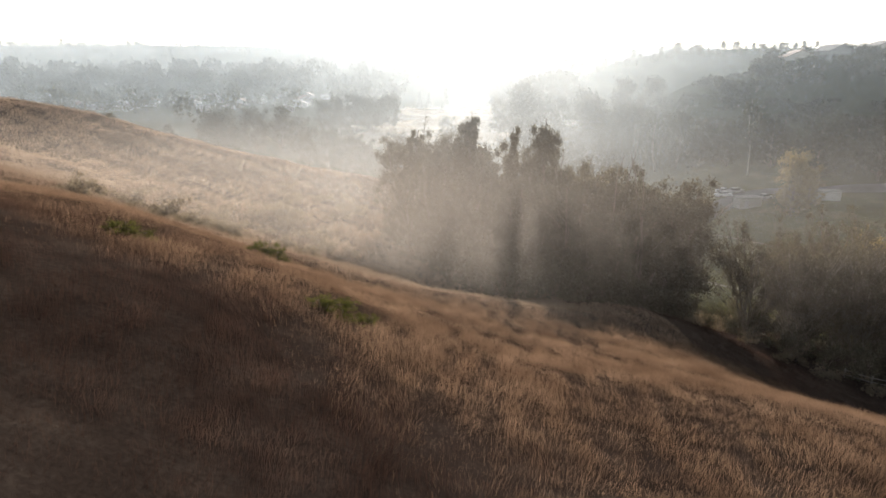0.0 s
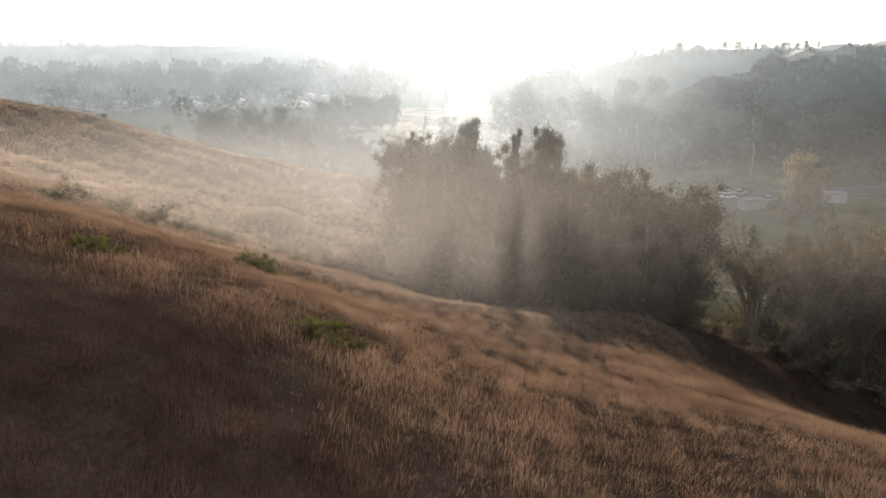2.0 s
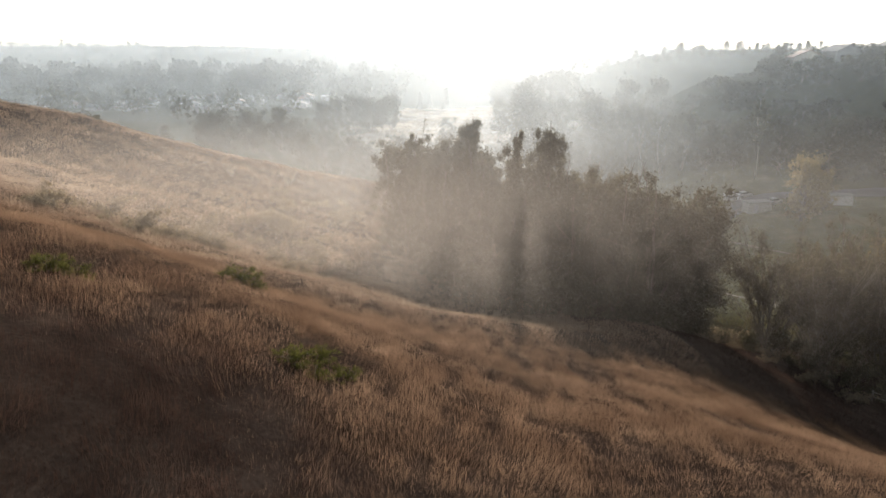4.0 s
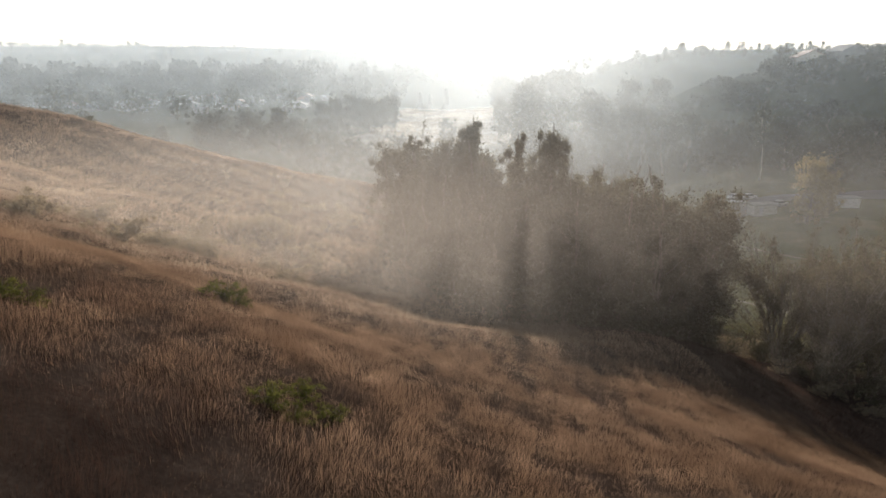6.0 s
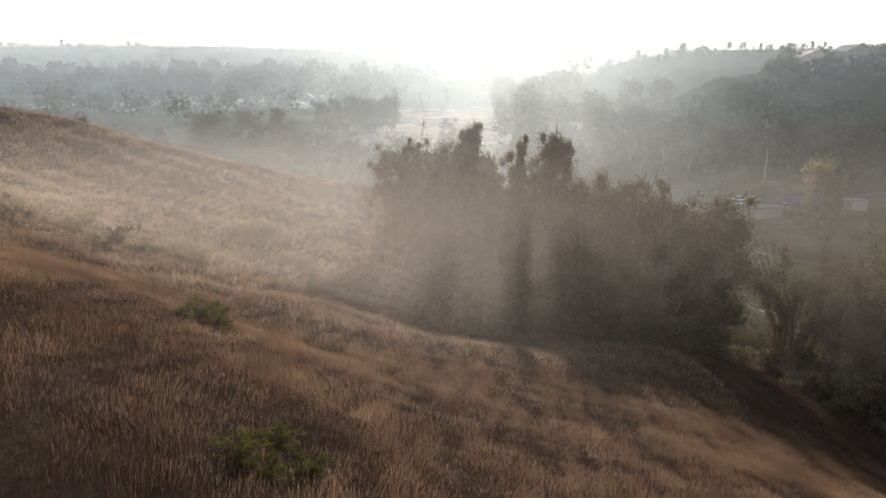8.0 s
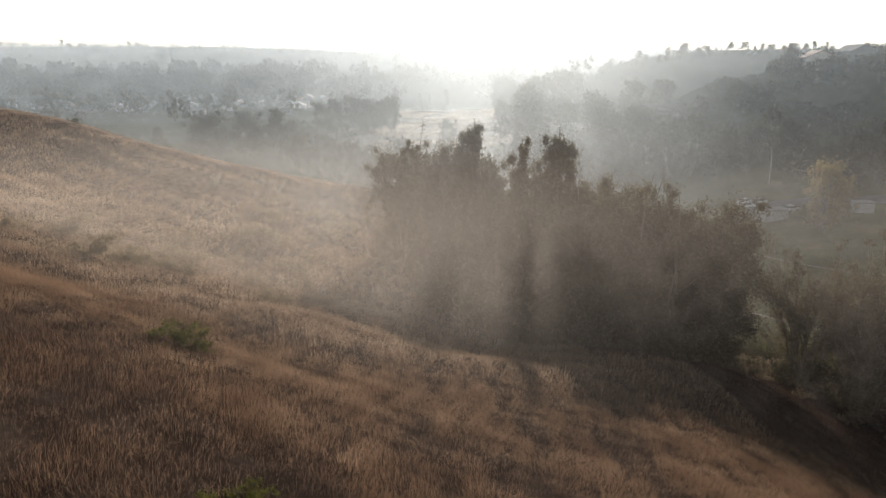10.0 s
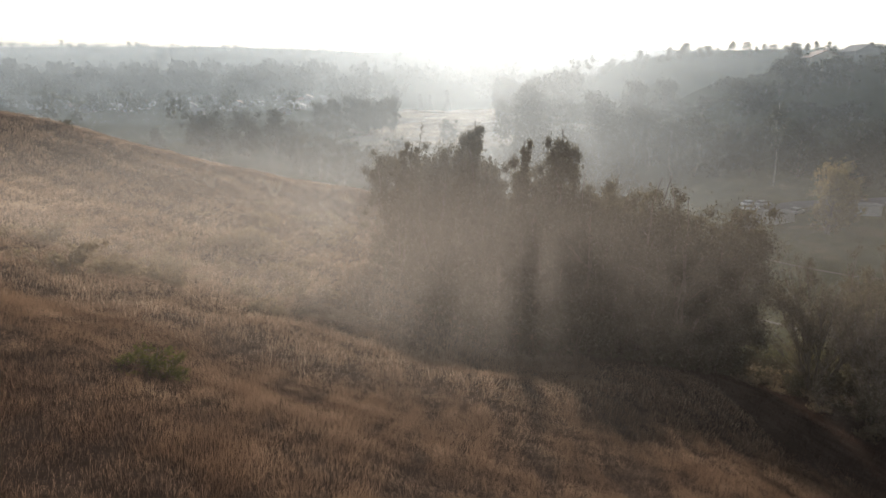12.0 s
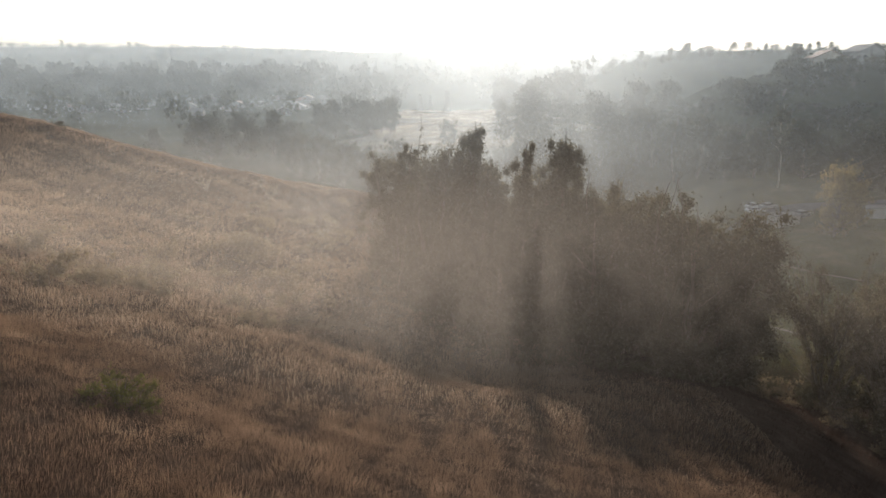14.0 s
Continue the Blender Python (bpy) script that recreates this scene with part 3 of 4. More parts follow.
while n_brush < 280:
    x, y = rb.uniform(66, 200), rb.uniform(180, 266)
    if height(x, y) > 9:
        plant(brush, x, y, spin(), rb.uniform(0.35, 1.0) ** 1.3 * 1.15, group="brush on the far hill", broad=1.4)
        n_brush += 1


# trees along the ridge behind
for k in range(42):
    x = 95 + 230 * (k + rb.rand()) / 42
    plant(vale[k % 3], x, 560 + rb.uniform(-22, 22), spin(), rb.uniform(0.2, 0.42), group="trees on the next ridge", broad=1.4)


# woods up the far side of the valley
def woods(name, n, near, far, seed, leaf, label, size=1.0, sides=(-0.8, 0.8), gaps=True, fine=1):
    r = np.random.RandomState(seed)
    kinds = [tree_meshes(tall=16, wide=w, seed=70 + j, clumps=10, count=12 * fine * fine, length=1.5 / fine, clump=2.6, shape=sh, twigs=2, slim=0.6)[1] for j, (w, sh) in enumerate(((5.5, "round"), (4.0, "full"), (7.0, "round")))]
    out = []
    for k in range(n):
        y = near * (far / near) ** r.rand()
        x = r.uniform(*sides) * y
        if gaps and (y < 760 and -30 < x < 75 or (wave(x, y, 220, 9) < -0.25 and y < 1500) or (x > 120 and y < 720)):
            continue
        v, f = kinds[k % 3]
        a, s = r.uniform(0, 6.28), size * r.uniform(0.55, 1.2) * (1 + y / 5000)
        c, d = math.cos(a) * s, math.sin(a) * s
        out.append((np.stack([v[:, 0] * c - v[:, 1] * d + x, v[:, 0] * d + v[:, 1] * c + y, v[:, 2] * s + at(x, y)], -1), f))
    return tagged(new(name, mesh_np(name, *joined(out), [leaf])), label, "woods", kind="stuff")


woods("far_woods", 620, 620, 1500, 81, M_LEAF_DARK, "hazy belts of trees beyond the meadow")
woods("ridge_woods", 420, 1300, 2650, 82, M_LEAF_DARK, "faint woods on the far ridge", 0.85)
woods("skyline_trees", 300, 2740, 2840, 86, M_LEAF_DARK, "faint low trees along the far skyline", 0.5, (-0.74, 0.1), False)
woods("wood_belt", 130, 850, 930, 84, M_LEAF_DARK, "long hazy belt of trees across the valley", 1.55, (-0.78, -0.2), False, 2)
woods("wood_belt", 100, 1120, 1230, 87, M_LEAF_DARK, "fainter belt of trees behind the first", 1.6, (-0.78, 0.1), False, 2)
woods("garden_trees", 190, 560, 840, 85, M_LEAF_DARK, "hazy trees among the suburban houses", 0.62, (-0.78, -0.22), False)
woods("near_woods", 80, 430, 600, 83, M_LEAF, "misty trees behind the meadow")

# ---- low shrubs in the grass ----
shrub = tree("green_shrub", "low bright green shrub in dry grass", M_LEAF_GREEN, M_BARK, tall=1.1, wide=0.75, seed=61, clumps=26, count=300, length=0.032, clump=0.24, stems=4, shape="round", splay=0.3)
tagged(shrub, category="shrub")
for x, y, s in ((-11.1, 37.4, 0.95), (-10.5, 37.6, 0.75), (-4.9, 24, 0.62), (-4.2, 23.7, 0.5), (-3.3, 24.6, 0.5), (-4.3, 25.5, 0.55), (-13.5, 25.5, 0.65), (-12.8, 26.0, 0.5)):
    plant(shrub, x, y, spin(), s, broad=1.5)
plant(under, -68.4, 132.5, 1.0, 0.3, broad=1.4)
scrub = tree("dry_scrub", "low grey-brown scrub bush in the hollow", M_LEAF_DRY, M_BARK, tall=0.9, wide=0.7, seed=62, clumps=18, count=150, length=0.05, clump=0.26, stems=4, shape="round", splay=0.3)
tagged(scrub, category="shrub")
rs = np.random.RandomState(15)
for k in range(44):
    x, y = rs.uniform(-36, -8), rs.uniform(56, 122)
    plant(scrub, x, y, spin(), rs.uniform(0.8, 2.1), group="scrub in the hollow", broad=1.4)
for x, y, k in ((33.5, 79, 1.6), (35, 77, 1.2), (36.5, 79.5, 1.8), (38, 72, 1.3), (36, 69, 1.0), (40, 66, 1.5), (43, 63, 1.1), (34.5, 73.5, 0.9), (41, 62, 1.2), (37.5, 64.5, 0.9), (31.5, 74, 1.2), (46, 60, 1.5)):
    plant(scrub, x, y, spin(), k, group="scrub below the grove", broad=1.3)
bare = tree("bare_shrub", "leafless grey shrub on the grassy spur", M_LEAF_DRY, M_BARK_PALE, tall=3.0, wide=1.6, seed=63, clumps=30, count=8, length=0.04, clump=0.35, stems=5, splay=0.3, twigs=4, upright=1.4, thick=0.012)
tagged(bare, category="shrub")
plant(bare, -29.5, 124, 0.5, 1.0)
plant(bare, -38.0, 118, 2.5, 0.7)


# ---- built things ----
M_WHITE = solid("white_paint", (0.5, 0.49, 0.47), 0.6, 0, 2.0, 0.1)
M_CAR_WHITE = solid("white_car_paint", (0.72, 0.73, 0.74), 0.25, 0, 0.8, 0.06)
M_CAR_SILVER = solid("silver_car_paint", (0.42, 0.43, 0.45), 0.3, 0.6, 0.8, 0.08)
M_GLASS_DARK = solid("dark_glass", (0.03, 0.035, 0.04), 0.08, 0, 1.0, 0.1)
M_RUBBER = solid("black_rubber", (0.025, 0.025, 0.025), 0.8, 0, 4.0, 0.2)
M_STEEL = solid("dull_steel", (0.4, 0.4, 0.41), 0.4, 0.8, 3.0, 0.15)
M_CONCRETE = solid("pale_concrete", (0.38, 0.365, 0.34), 0.85, 0, 1.5, 0.2, 0.3)
M_WOOD_GREY = solid("weathered_wood", (0.22, 0.19, 0.16), 0.85, 0, 2.5, 0.3, 0.4)
M_WOOD_DARK = solid("dark_creosoted_wood", (0.06, 0.045, 0.035), 0.85, 0, 2.5, 0.3, 0.4)
M_ASPHALT = solid("worn_asphalt", (0.075, 0.075, 0.078), 0.85, 0, 0.4, 0.3, 0.2)
M_DIRT = solid("pale_dirt", (0.15, 0.125, 0.09), 0.95, 0, 0.8, 0.25, 0.4)
M_FROND = thin_leaf("palm_fronds", [(0.0, (0.03, 0.035, 0.018)), (1.0, (0.09, 0.1, 0.05))], 0.3, (1.0, 1.0, 0.7), 0.5)


def part(name, bm, material, parent, label=""):
    me = bpy.data.meshes.new(name)
    bm.to_mesh(me)
    bm.free()
    me.materials.append(material)
    ob = new(name, me)
    ob.parent = parent
    return tagged(ob, label)


def box(bm, x, y, z, w, d, h, bevel=0.0, rz=0.0):
    """A block of w x d x h whose base is centred at x, y, z."""
    m = Matrix.Translation((x, y, z + h / 2)) @ Matrix.Rotation(rz, 4, "Z") @ Matrix.Diagonal((w, d, h, 1))
    made = bmesh.ops.create_cube(bm, size=1, matrix=m)["verts"]
    if bevel:
        edges = list({e for v in made for e in v.link_edges})
        bmesh.ops.bevel(bm, geom=edges, offset=bevel, segments=2, affect="EDGES")
    return bm


def prism(bm, outline, depth, at_y=0.0):
    """An outline in x and z, drawn out along y about at_y."""
    a = [bm.verts.new((x, at_y - depth / 2, z)) for x, z in outline]
    b = [bm.verts.new((x, at_y + depth / 2, z)) for x, z in outline]
    bm.faces.new(a)
    bm.faces.new(b[::-1])
    for i in range(len(a)):
        j = (i + 1) % len(a)
        bm.faces.new((a[j], a[i], b[i], b[j]))
    bmesh.ops.recalc_face_normals(bm, faces=bm.faces)
    return bm


def rod(bm, a, b, r, sides=8):
    a, b = Vector(a), Vector(b)
    q = (b - a).to_track_quat("Z", "Y").to_matrix().to_4x4()
    bmesh.ops.create_cone(bm, cap_ends=True, segments=sides, radius1=r, radius2=r, depth=(b - a).length, matrix=Matrix.Translation((a + b) / 2) @ q)
    return bm


def house(w, d, h, wall, roof, label, chimney=False):
    """A plain gabled house with eaves, windows, a door and a garage door."""
    ob = tagged(new("house"), label, "house")
    rise = w * 0.22
    part("wall", prism(bmesh.new(), [(-w / 2, -1.5), (w / 2, -1.5), (w / 2, h), (0, h + rise), (-w / 2, h)], d), wall, ob)
    e, t = 0.6, 0.22
    k = rise / (w / 2)
    part("roof", prism(bmesh.new(), [(-w / 2 - e, h - e * k), (0, h + rise), (w / 2 + e, h - e * k), (w / 2 + e, h - e * k + t), (0, h + rise + t), (-w / 2 - e, h - e * k + t)], d + 1.2), roof, ob)
    for side in (-1, 1):
        for x in (-w * 0.28, w * 0.26):
            for z in ([0.9] if h < 4 else [0.9, 3.7]):
                win = part("window", box(bmesh.new(), x, side * (d / 2 + 0.02), z, 1.7, 0.1, 1.3, 0.02), M_WHITE, ob)
                part("pane", box(bmesh.new(), x, side * (d / 2 + 0.06), z + 0.1, 1.45, 0.08, 1.1), M_GLASS_DARK, win)
    part("door", box(bmesh.new(), 0, -d / 2 - 0.03, 0, 1.0, 0.1, 2.1, 0.02), M_TILE, ob)
    if chimney:
        part("chimney", box(bmesh.new(), w * 0.22, d * 0.1, h + 0.3, 0.8, 0.8, rise + 0.9, 0.04), wall, ob)
    return ob


def stand(ob, x, y, rz=0.0, dz=0.0):
    m = pose(x, y, at(x, y) + dz, 0, 0, rz)
    if ob.name in used:
        return copy_thing(ob, m)
    used.add(ob.name)
    ob.matrix_basis = m
    return ob


# houses along the crest of the far hill
crest = [house(10.5, 8, 3.6, M_STUCCO, M_TILE, "cream stucco house with a brown tiled roof", True), house(10, 8, 3.5, M_STUCCO_GREY, M_TILE_GREY, "grey stucco house with a shingled roof"),
         house(11.5, 8, 3.6, M_STUCCO, M_TILE_GREY, "wide cream house with a grey gabled roof")]
for k, x, y, rz in ((0, 136, 254, -6), (1, 151, 256, 8), (2, 167, 252, -4), (0, 184, 254, 10), (1, 200, 253, 0), (2, 218, 256, -8)):
    tagged(stand(crest[k], x, y, rz, 0.2), group="houses on the crest")
for k, x, y, top in ((1, 127, 256, 48.5), (0, 143, 263, 48.5), (0, 159, 262, 49.5), (1, 176, 262, 49), (2, 192, 262, 51), (1, 205, 264, 50)):
    plant(vale[k], x, y, spin(), top=top, group="trees among the crest houses")

# homes of the suburb in the valley
home = [house(12, 9, 2.9, M_STUCCO_DULL, M_ROOF_DULL, "small dull suburban house in the hazy valley"), house(14, 9, 2.9, M_STUCCO_GREY, M_TILE, "small grey suburban house in the hazy valley"),
        house(11, 10, 3.0, M_STUCCO_DULL, M_TILE_GREY, "small grey-roofed suburban house in the valley")]
rh = np.random.RandomState(12)
for row in range(7):
    y = 560 + row * 48
    for col in range(13):
        x = -0.72 * y + col * 34 + rh.uniform(-7, 7)
        if x < -130 and rh.rand() < 0.75:
            tagged(stand(home[(0, 1, 0, 1, 0, 1, 2)[int(rh.randint(7))]], x, y + rh.uniform(-9, 9), rh.uniform(-25, 25) + 90 * int(rh.randint(2))), group="suburban houses")


# palms in a row on the skyline
def palm(tall, seed):
    r = np.random.RandomState(seed)
    ob = tagged(new("palm_tree"), "tall thin fan palm on the skyline", "palm tree")
    k = np.linspace(0, 1, 6)
    bend = r.normal(0, 0.02 * tall)
    new("trunk", mesh_np("trunk", *tube(np.stack([bend * k ** 2, 0 * k, tall * k - 0.3 * (1 - k)], -1), 0.4 - 0.15 * k, 7), [M_BARK], True)).parent = ob
    fr = []
    for j in range(22):
        a, up = r.uniform(0, 6.28), r.uniform(-0.8, 1.0)
        L = r.uniform(2.2, 3.2)
        o, q = np.array([math.cos(a), math.sin(a), 0]), np.array([-math.sin(a), math.cos(a), 0])
        p0 = np.array([bend, 0, tall])
        p1 = p0 + o * L * 0.55 + [0, 0, up * L * 0.5]
        p2 = p0 + o * L + [0, 0, up * L * 0.5 - L * 0.35]
        fr.append((np.array([p0 - q * 0.1, p0 + q * 0.1, p1 + q * 0.55, p1 - q * 0.55, p2]), np.array([[0, 1, 2], [0, 2, 3], [3, 2, 4]])))
    new("fronds", mesh_np("fronds", *joined(fr), [M_FROND])).parent = ob
    return ob


fan = [palm(13, 91), palm(16, 92)]
rp = np.random.RandomState(14)
for k in range(46):
    x = -1920 + 520 * ((k + rp.rand()) / 46) ** 1.3
    tagged(stand(fan[k % 2], x, 2780 + rp.uniform(-15, 15), 0, -1.2), group="palms on the far ridge")


# ---- the park on the valley floor ----
def ribbon(name, pts, width, mat, label, category, lift=0.04, kind="structure"):
    """A strip that follows the ground along a line."""
    pts = np.array(pts, float)
    t = np.linspace(0, len(pts) - 1, (len(pts) - 1) * 8 + 1)
    c = np.stack([np.interp(t, range(len(pts)), pts[:, i]) for i in (0, 1)], -1)
    for _ in range(4):
        c[1:-1] = (c[:-2] + 2 * c[1:-1] + c[2:]) / 4
    d = np.gradient(c, axis=0)
    d /= np.linalg.norm(d, axis=1, keepdims=True)
    q = np.stack([-d[:, 1], d[:, 0]], -1) * width / 2
    rows = [c + q * k * (1 + 0.12 * np.sin(t * 3 + k))[:, None] for k in (-1, -0.4, 0.4, 1)]
    v = np.stack([np.stack([p[:, 0], p[:, 1], height(p[:, 0], p[:, 1]) + lift], -1) for p in rows], 1)
    i = np.arange(len(c) * 4).reshape(-1, 4)
    f = np.stack([i[:-1, :-1], i[:-1, 1:], i[1:, 1:], i[1:, :-1]], -1).reshape(-1, 4)
    return tagged(new(name, mesh_np(name, v.reshape(-1, 3), f, [mat], True)), label, category, kind=kind)


ribbon("road", [(60, 150), (74, 163), (92, 171), (115, 172), (140, 168)], 7.0, M_ASPHALT, "worn asphalt drive across the park", "road")
ribbon("path", [(36, 112), (44, 110), (51, 103), (57, 97), (66, 88)], 0.85, M_DIRT, "pale trodden dirt path over the lawn", "path", 0.06)
ribbon("path_2", [(62, 140), (70, 130), (77, 124), (90, 120)], 0.7, M_DIRT, "pale dirt path beside the lawn", "path", 0.06)
ribbon("path_3", [(20, 520), (30, 490), (22, 470), (38, 450), (36, 430), (46, 405)], 4.0, M_DIRT, "winding pale track across the meadow", "path", 0.15)


def car(paint, label):
    ob = tagged(new("parked_car"), label, "car")
    body = prism(bmesh.new(), [(-2.2, 0.3), (2.2, 0.3), (2.25, 0.62), (2.1, 0.86), (1.1, 0.95), (-1.9, 0.98), (-2.2, 0.85)], 1.76)
    bmesh.ops.bevel(body, geom=list(body.edges), offset=0.06, segments=2, affect="EDGES")
    part("body", body, paint, ob)
    part("roof", prism(bmesh.new(), [(0.45, 1.38), (-1.2, 1.4), (-1.2, 1.45), (0.4, 1.44)], 1.42), paint, ob)
    part("windows", prism(bmesh.new(), [(1.1, 0.95), (-1.85, 0.97), (-1.25, 1.4), (0.45, 1.39)], 1.5), M_GLASS_DARK, ob)
    for x in (-1.35, 1.35):
        for y in (-0.8, 0.8):
            wheel = part("wheel", rod(bmesh.new(), (x, y - 0.1, 0.32), (x, y + 0.1, 0.32), 0.32, 18), M_RUBBER, ob)
            part("rim", rod(bmesh.new(), (x, y - 0.11, 0.32), (x, y + 0.11, 0.32), 0.19, 14), M_STEEL, wheel)
    for y in (-0.6, 0.6):
        part("headlight", box(bmesh.new(), 2.2, y, 0.62, 0.1, 0.35, 0.14, 0.02), M_WHITE, ob)
    return ob


white_car, silver_car = car(M_CAR_WHITE, "white car parked beside the drive"), car(M_CAR_SILVER, "silver car parked beside the drive")
for k, x, y, rz in ((white_car, 75.5, 167.5, 12), (silver_car, 79.5, 169.5, 20), (white_car, 77.0, 171.0, 15), (silver_car, 83, 160.5, 30)):
    tagged(stand(k, x, y, rz, 0.06), group="parked cars")


def shed(w, d, h, label):
    ob = tagged(new("shed"), label, "shed")
    part("wall", box(bmesh.new(), 0, 0, -0.3, w, d, h + 0.3, 0.03), M_CONCRETE, ob)
    part("roof", prism(bmesh.new(), [(-w / 2 - 0.25, h), (w / 2 + 0.25, h + 0.12), (w / 2 + 0.25, h + 0.26), (-w / 2 - 0.25, h + 0.14)], d + 0.5), M_TILE_GREY, ob)
    door = part("door", box(bmesh.new(), -w * 0.2, -d / 2 - 0.02, 0, 0.95, 0.08, 2.0, 0.015), M_STEEL, ob)
    part("handle", box(bmesh.new(), -w * 0.2 + 0.36, -d / 2 - 0.09, 1.0, 0.05, 0.08, 0.16, 0.01), M_RUBBER, door)
    return ob


stand(shed(5.8, 3.2, 2.3, "low pale concrete utility shed on the lawn"), 77, 157, 6)
stand(shed(6.4, 3.0, 2.2, "long pale concrete block by the drive"), 97.6, 159, -8)


def picnic_table():
    ob = tagged(new("picnic_table"), "pale weathered picnic table on the lawn", "picnic table", "picnic tables")
    for k in range(5):
        part("plank", box(bmesh.new(), 0, -0.32 + k * 0.16, 0.72, 2.2, 0.145, 0.05, 0.01), M_CONCRETE, ob)
    for s in (-1, 1):
        part("bench", box(bmesh.new(), 0, s * 0.78, 0.42, 2.2, 0.28, 0.05, 0.01), M_CONCRETE, ob)
        leg = bmesh.new()
        rod(leg, (s * 0.8, -0.8, 0), (s * 0.8, 0.35, 0.72), 0.045)
        rod(leg, (s * 0.8, 0.8, 0), (s * 0.8, -0.35, 0.72), 0.045)
        rod(leg, (s * 0.8, -0.85, 0.4), (s * 0.8, 0.85, 0.4), 0.04)
        part("leg", leg, M_STEEL, ob)
    return ob


table = picnic_table()
for x, y, rz in ((41.6, 106.0, 15), (44.0, 108.0, -10), (42.8, 103.6, 40), (34.5, 104.5, 5), (32.5, 101.5, 60), (39.0, 101.5, 80)):
    stand(table, x, y, rz)


def post(tall, label):
    ob = tagged(new("wooden_post"), label, "post")
    part("shaft", box(bmesh.new(), 0, 0, -0.4, 0.3, 0.3, tall + 0.4, 0.03), M_WOOD_DARK, ob)
    part("cap", box(bmesh.new(), 0, 0, tall - 0.01, 0.36, 0.36, 0.07, 0.02), M_WOOD_DARK, ob)
    return ob


pole = post(1.5, "dark square wooden post on the lawn")
for x, y in ((46.0, 106.5), (41.8, 104.4), (60.5, 116.5)):
    stand(pole, x, y, 10)


def rail_fence(a, b, bays):
    """A low fence of pale weathered rails on posts."""
    ob = tagged(new("rail_fence"), "low weathered fence of pale wooden rails", "fence")
    pts = [(a[0] + (b[0] - a[0]) * k / bays, a[1] + (b[1] - a[1]) * k / bays) for k in range(bays + 1)]
    pts = [(x, y, at(x, y)) for x, y in pts]
    for x, y, z in pts:
        part("post", rod(bmesh.new(), (x, y, z - 0.4), (x, y, z + 1.15), 0.09), M_WOOD_GREY, ob)
    for p, q in zip(pts, pts[1:]):
        for h in (0.5, 1.0):
            part("rail", rod(bmesh.new(), (p[0], p[1] - 0.1, p[2] + h), (q[0], q[1] - 0.1, q[2] + h - 0.06), 0.06), M_WOOD_GREY, ob)
    return ob


rail_fence((45.0, 64.2), (57.0, 58.5), 5)
rail_fence((66.0, 152.0), (74.0, 158.5), 4)
rail_fence((84.0, 161.5), (98.0, 163.5), 6)


# ---- curtains of mist ----
def mist(y, density, span, glow, low=0.0, clear_of=3.0, colour=(0.25, 0.33, 0.40), ceiling=None, east=None):
    """Hangs up to the line of the far ridge, or to a ceiling of its own, thicker near the valley floor, thinning out above the grass."""
    top = ceiling or 42 + (0.04 if y < 1000 else 0.048) * y
    fade = 12.0 if ceiling else 0.4 * (top - 36)
    x0, x1 = span
    x = np.linspace(x0, x1, 121)
    g = height(x, 0 * x + y) - 0.5
    up = np.array([0, 0.04, 0.1, 0.2, 0.35, 0.6, 1.0])
    z = g[:, None] + (np.maximum(top, g + 2) - g)[:, None] * up
    v = np.stack([np.repeat(x, 7), np.full(x.size * 7, y), z.ravel()], -1)
    i = np.arange(x.size * 7).reshape(-1, 7)
    f = np.stack([i[:-1, :-1], i[1:, :-1], i[1:, 1:], i[:-1, 1:]], -1).reshape(-1, 4)
    w = (x1 - x0) * 0.12
    me = mesh_np("mist", v, f, [mist_material("mist_droplets", density, top, fade, (x0, x0 + w, x1 - (east or w), x1), colour, glow, low, clear_of)])
    me.attributes.new("lift", "FLOAT", "POINT").data.foreach_set("value", (z - g[:, None] - 0.5).astype(np.float32).ravel())
    return tagged(new("mist", me), "thin curtain of pale morning mist", "mist", kind="stuff")


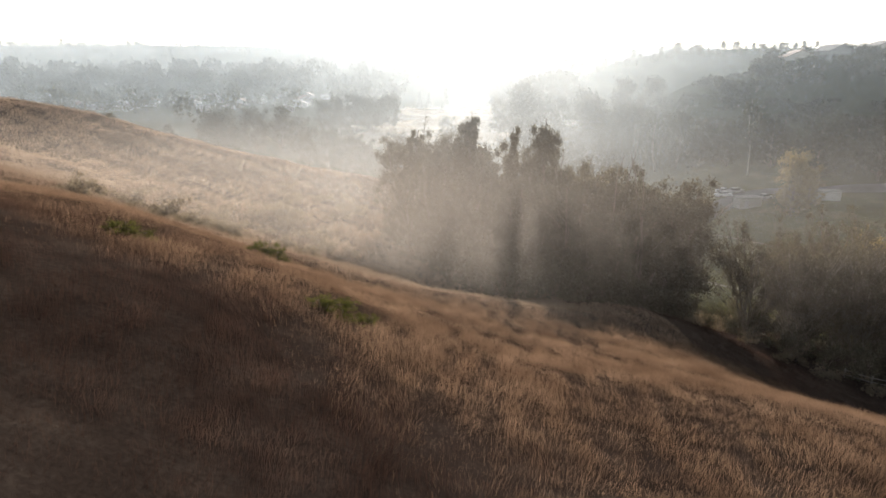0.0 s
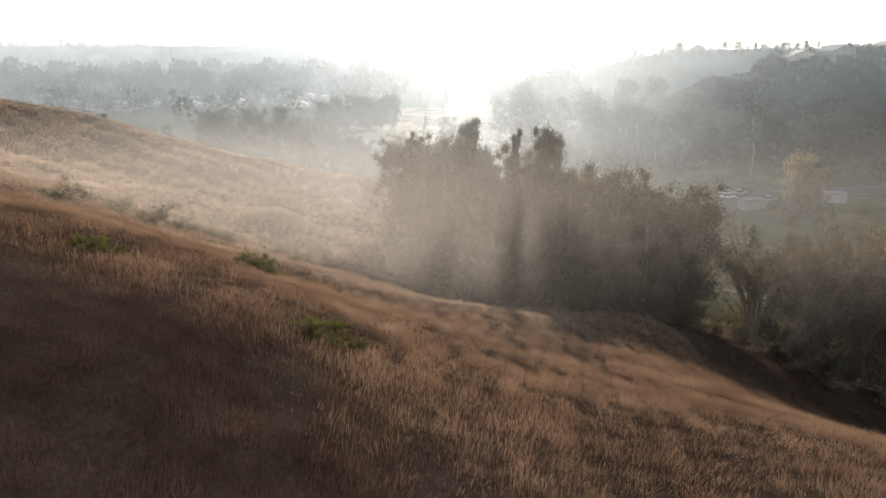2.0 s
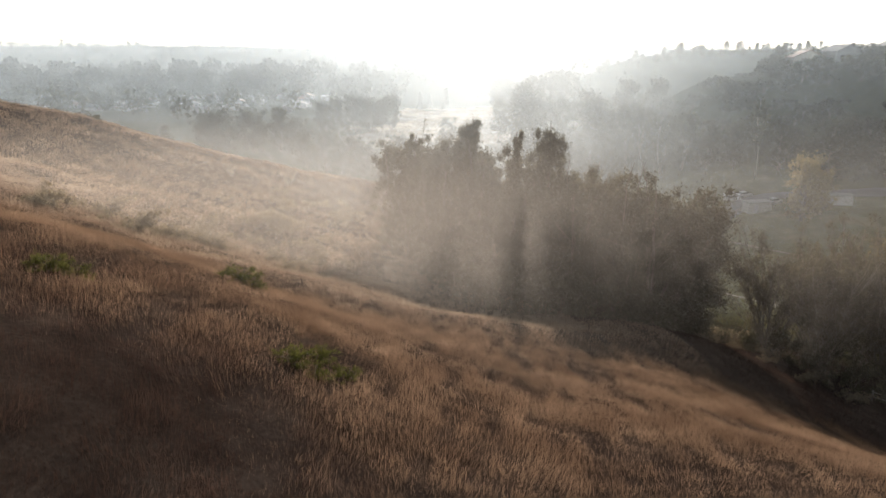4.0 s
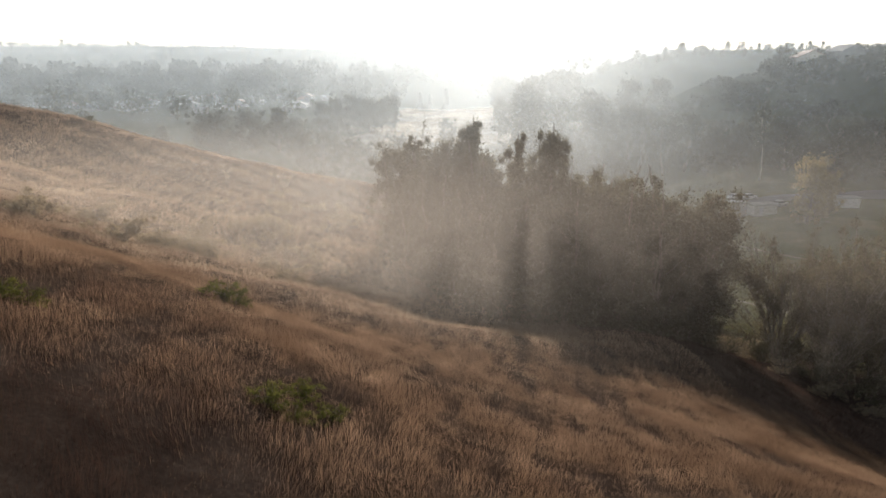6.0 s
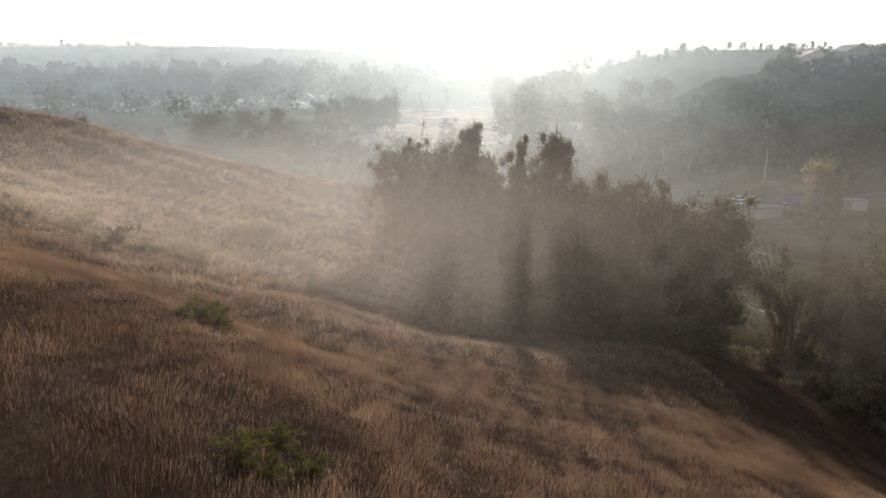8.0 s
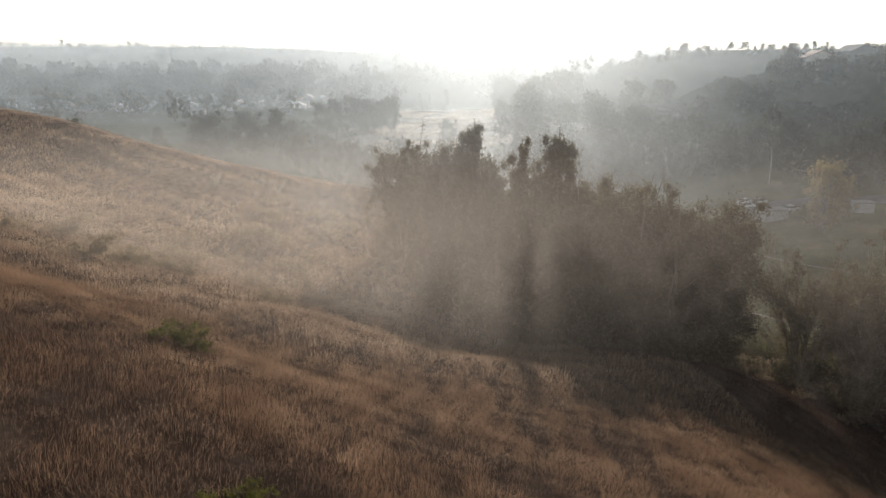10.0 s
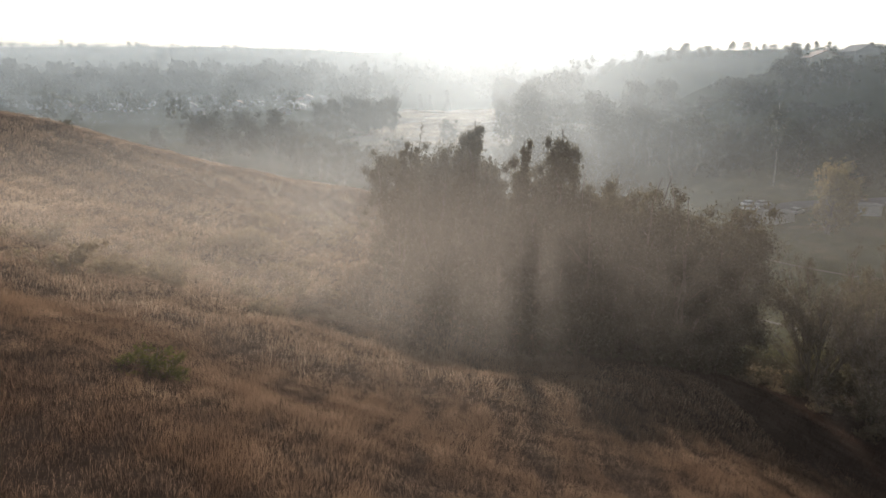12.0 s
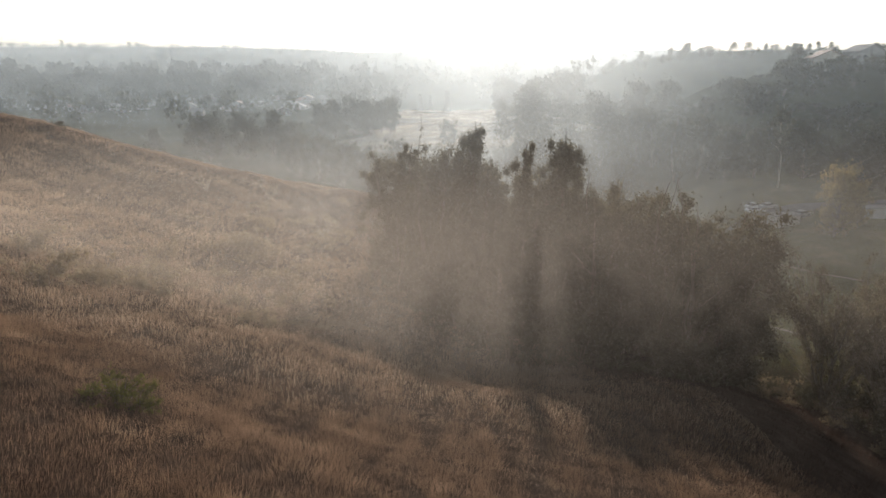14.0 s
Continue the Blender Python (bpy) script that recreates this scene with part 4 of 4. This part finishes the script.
# dusty haze over the hillside and in front of the grove
for y, density, x1, east in ((44, 0.038, 12, 20), (53, 0.042, 14, 22), (61, 0.046, 15, 24), (66, 0.04, 28, 28), (70, 0.03, 36, 28)):
    mist(y, density, (-72 - y * 0.4, x1), 0.05, 0.3, 2.2, (0.48, 0.42, 0.37), 38.0, east)
for y, density in ((48, 0.008), (56, 0.014), (59, 0.022), (64, 0.03)):
    mist(y, density, (-60, 100), 0.06, 0.3, 4.0, (0.45, 0.40, 0.36), 39.0)
for y, density in ((26, 0.008), (30, 0.011), (34, 0.014), (39, 0.018)):
    mist(y, density, (-55, 16), 0.06, 0.0, 2.5, (0.44, 0.40, 0.36), 40.0, 18)
# shreds of mist between the trees
for y, density in ((83, 0.006), (96, 0.018), (104, 0.034)):
    mist(y, density, (-24, 44), 0.06, 0.4, 4.0, (0.36, 0.39, 0.40), 41.0)
# sunlit haze over the spur and the lawn
for y, density, span in ((88, 0.05, (-130, -1)), (104, 0.055, (-140, -4)), (88, 0.03, (30, 100))):
    mist(y, density, span, 0.05, 0.3, 5.0, (0.42, 0.40, 0.375), 36.0)
# bright mist low in the valley behind the grove
for y, density in ((122, 0.03), (150, 0.03), (185, 0.034)):
    mist(y, density, (-90, 62), 0.11, 0.6, 3.0, (0.31, 0.34, 0.36), 32.0)
# mist of the valley
for y, density, low in ((92, 0.01, 0.5), (116, 0.014, 0.5), (140, 0.015, 0.6), (170, 0.016, 0.8), (193, 0.018, 0.8), (222, 0.018, 0.8), (248, 0.02, 0.6), (280, 0.022, 0.5),
                        (345, 0.034, 0.5), (460, 0.056, 0.5), (580, 0.068, 0.4)):
    mist(y, density, (-y - 20, y + 20), 0.2 if y < 300 else 0.1, low, 3.0, (0.43, 0.49, 0.54))
for y, density in ((720, 0.085), (1000, 0.12), (1300, 0.2), (1550, 0.22), (2200, 0.24)):
    mist(y, density, (-y - 20, y + 20), 0.035, 0.1, 3.0, (0.235, 0.26, 0.28))
# thicker mist between the grove and the far hill
for y, density in ((118, 0.014), (145, 0.018), (178, 0.022), (205, 0.024), (235, 0.024)):
    mist(y, density, (-0.1 * y, y + 20), 0.2, 0.8, 3.0, (0.42, 0.47, 0.51))
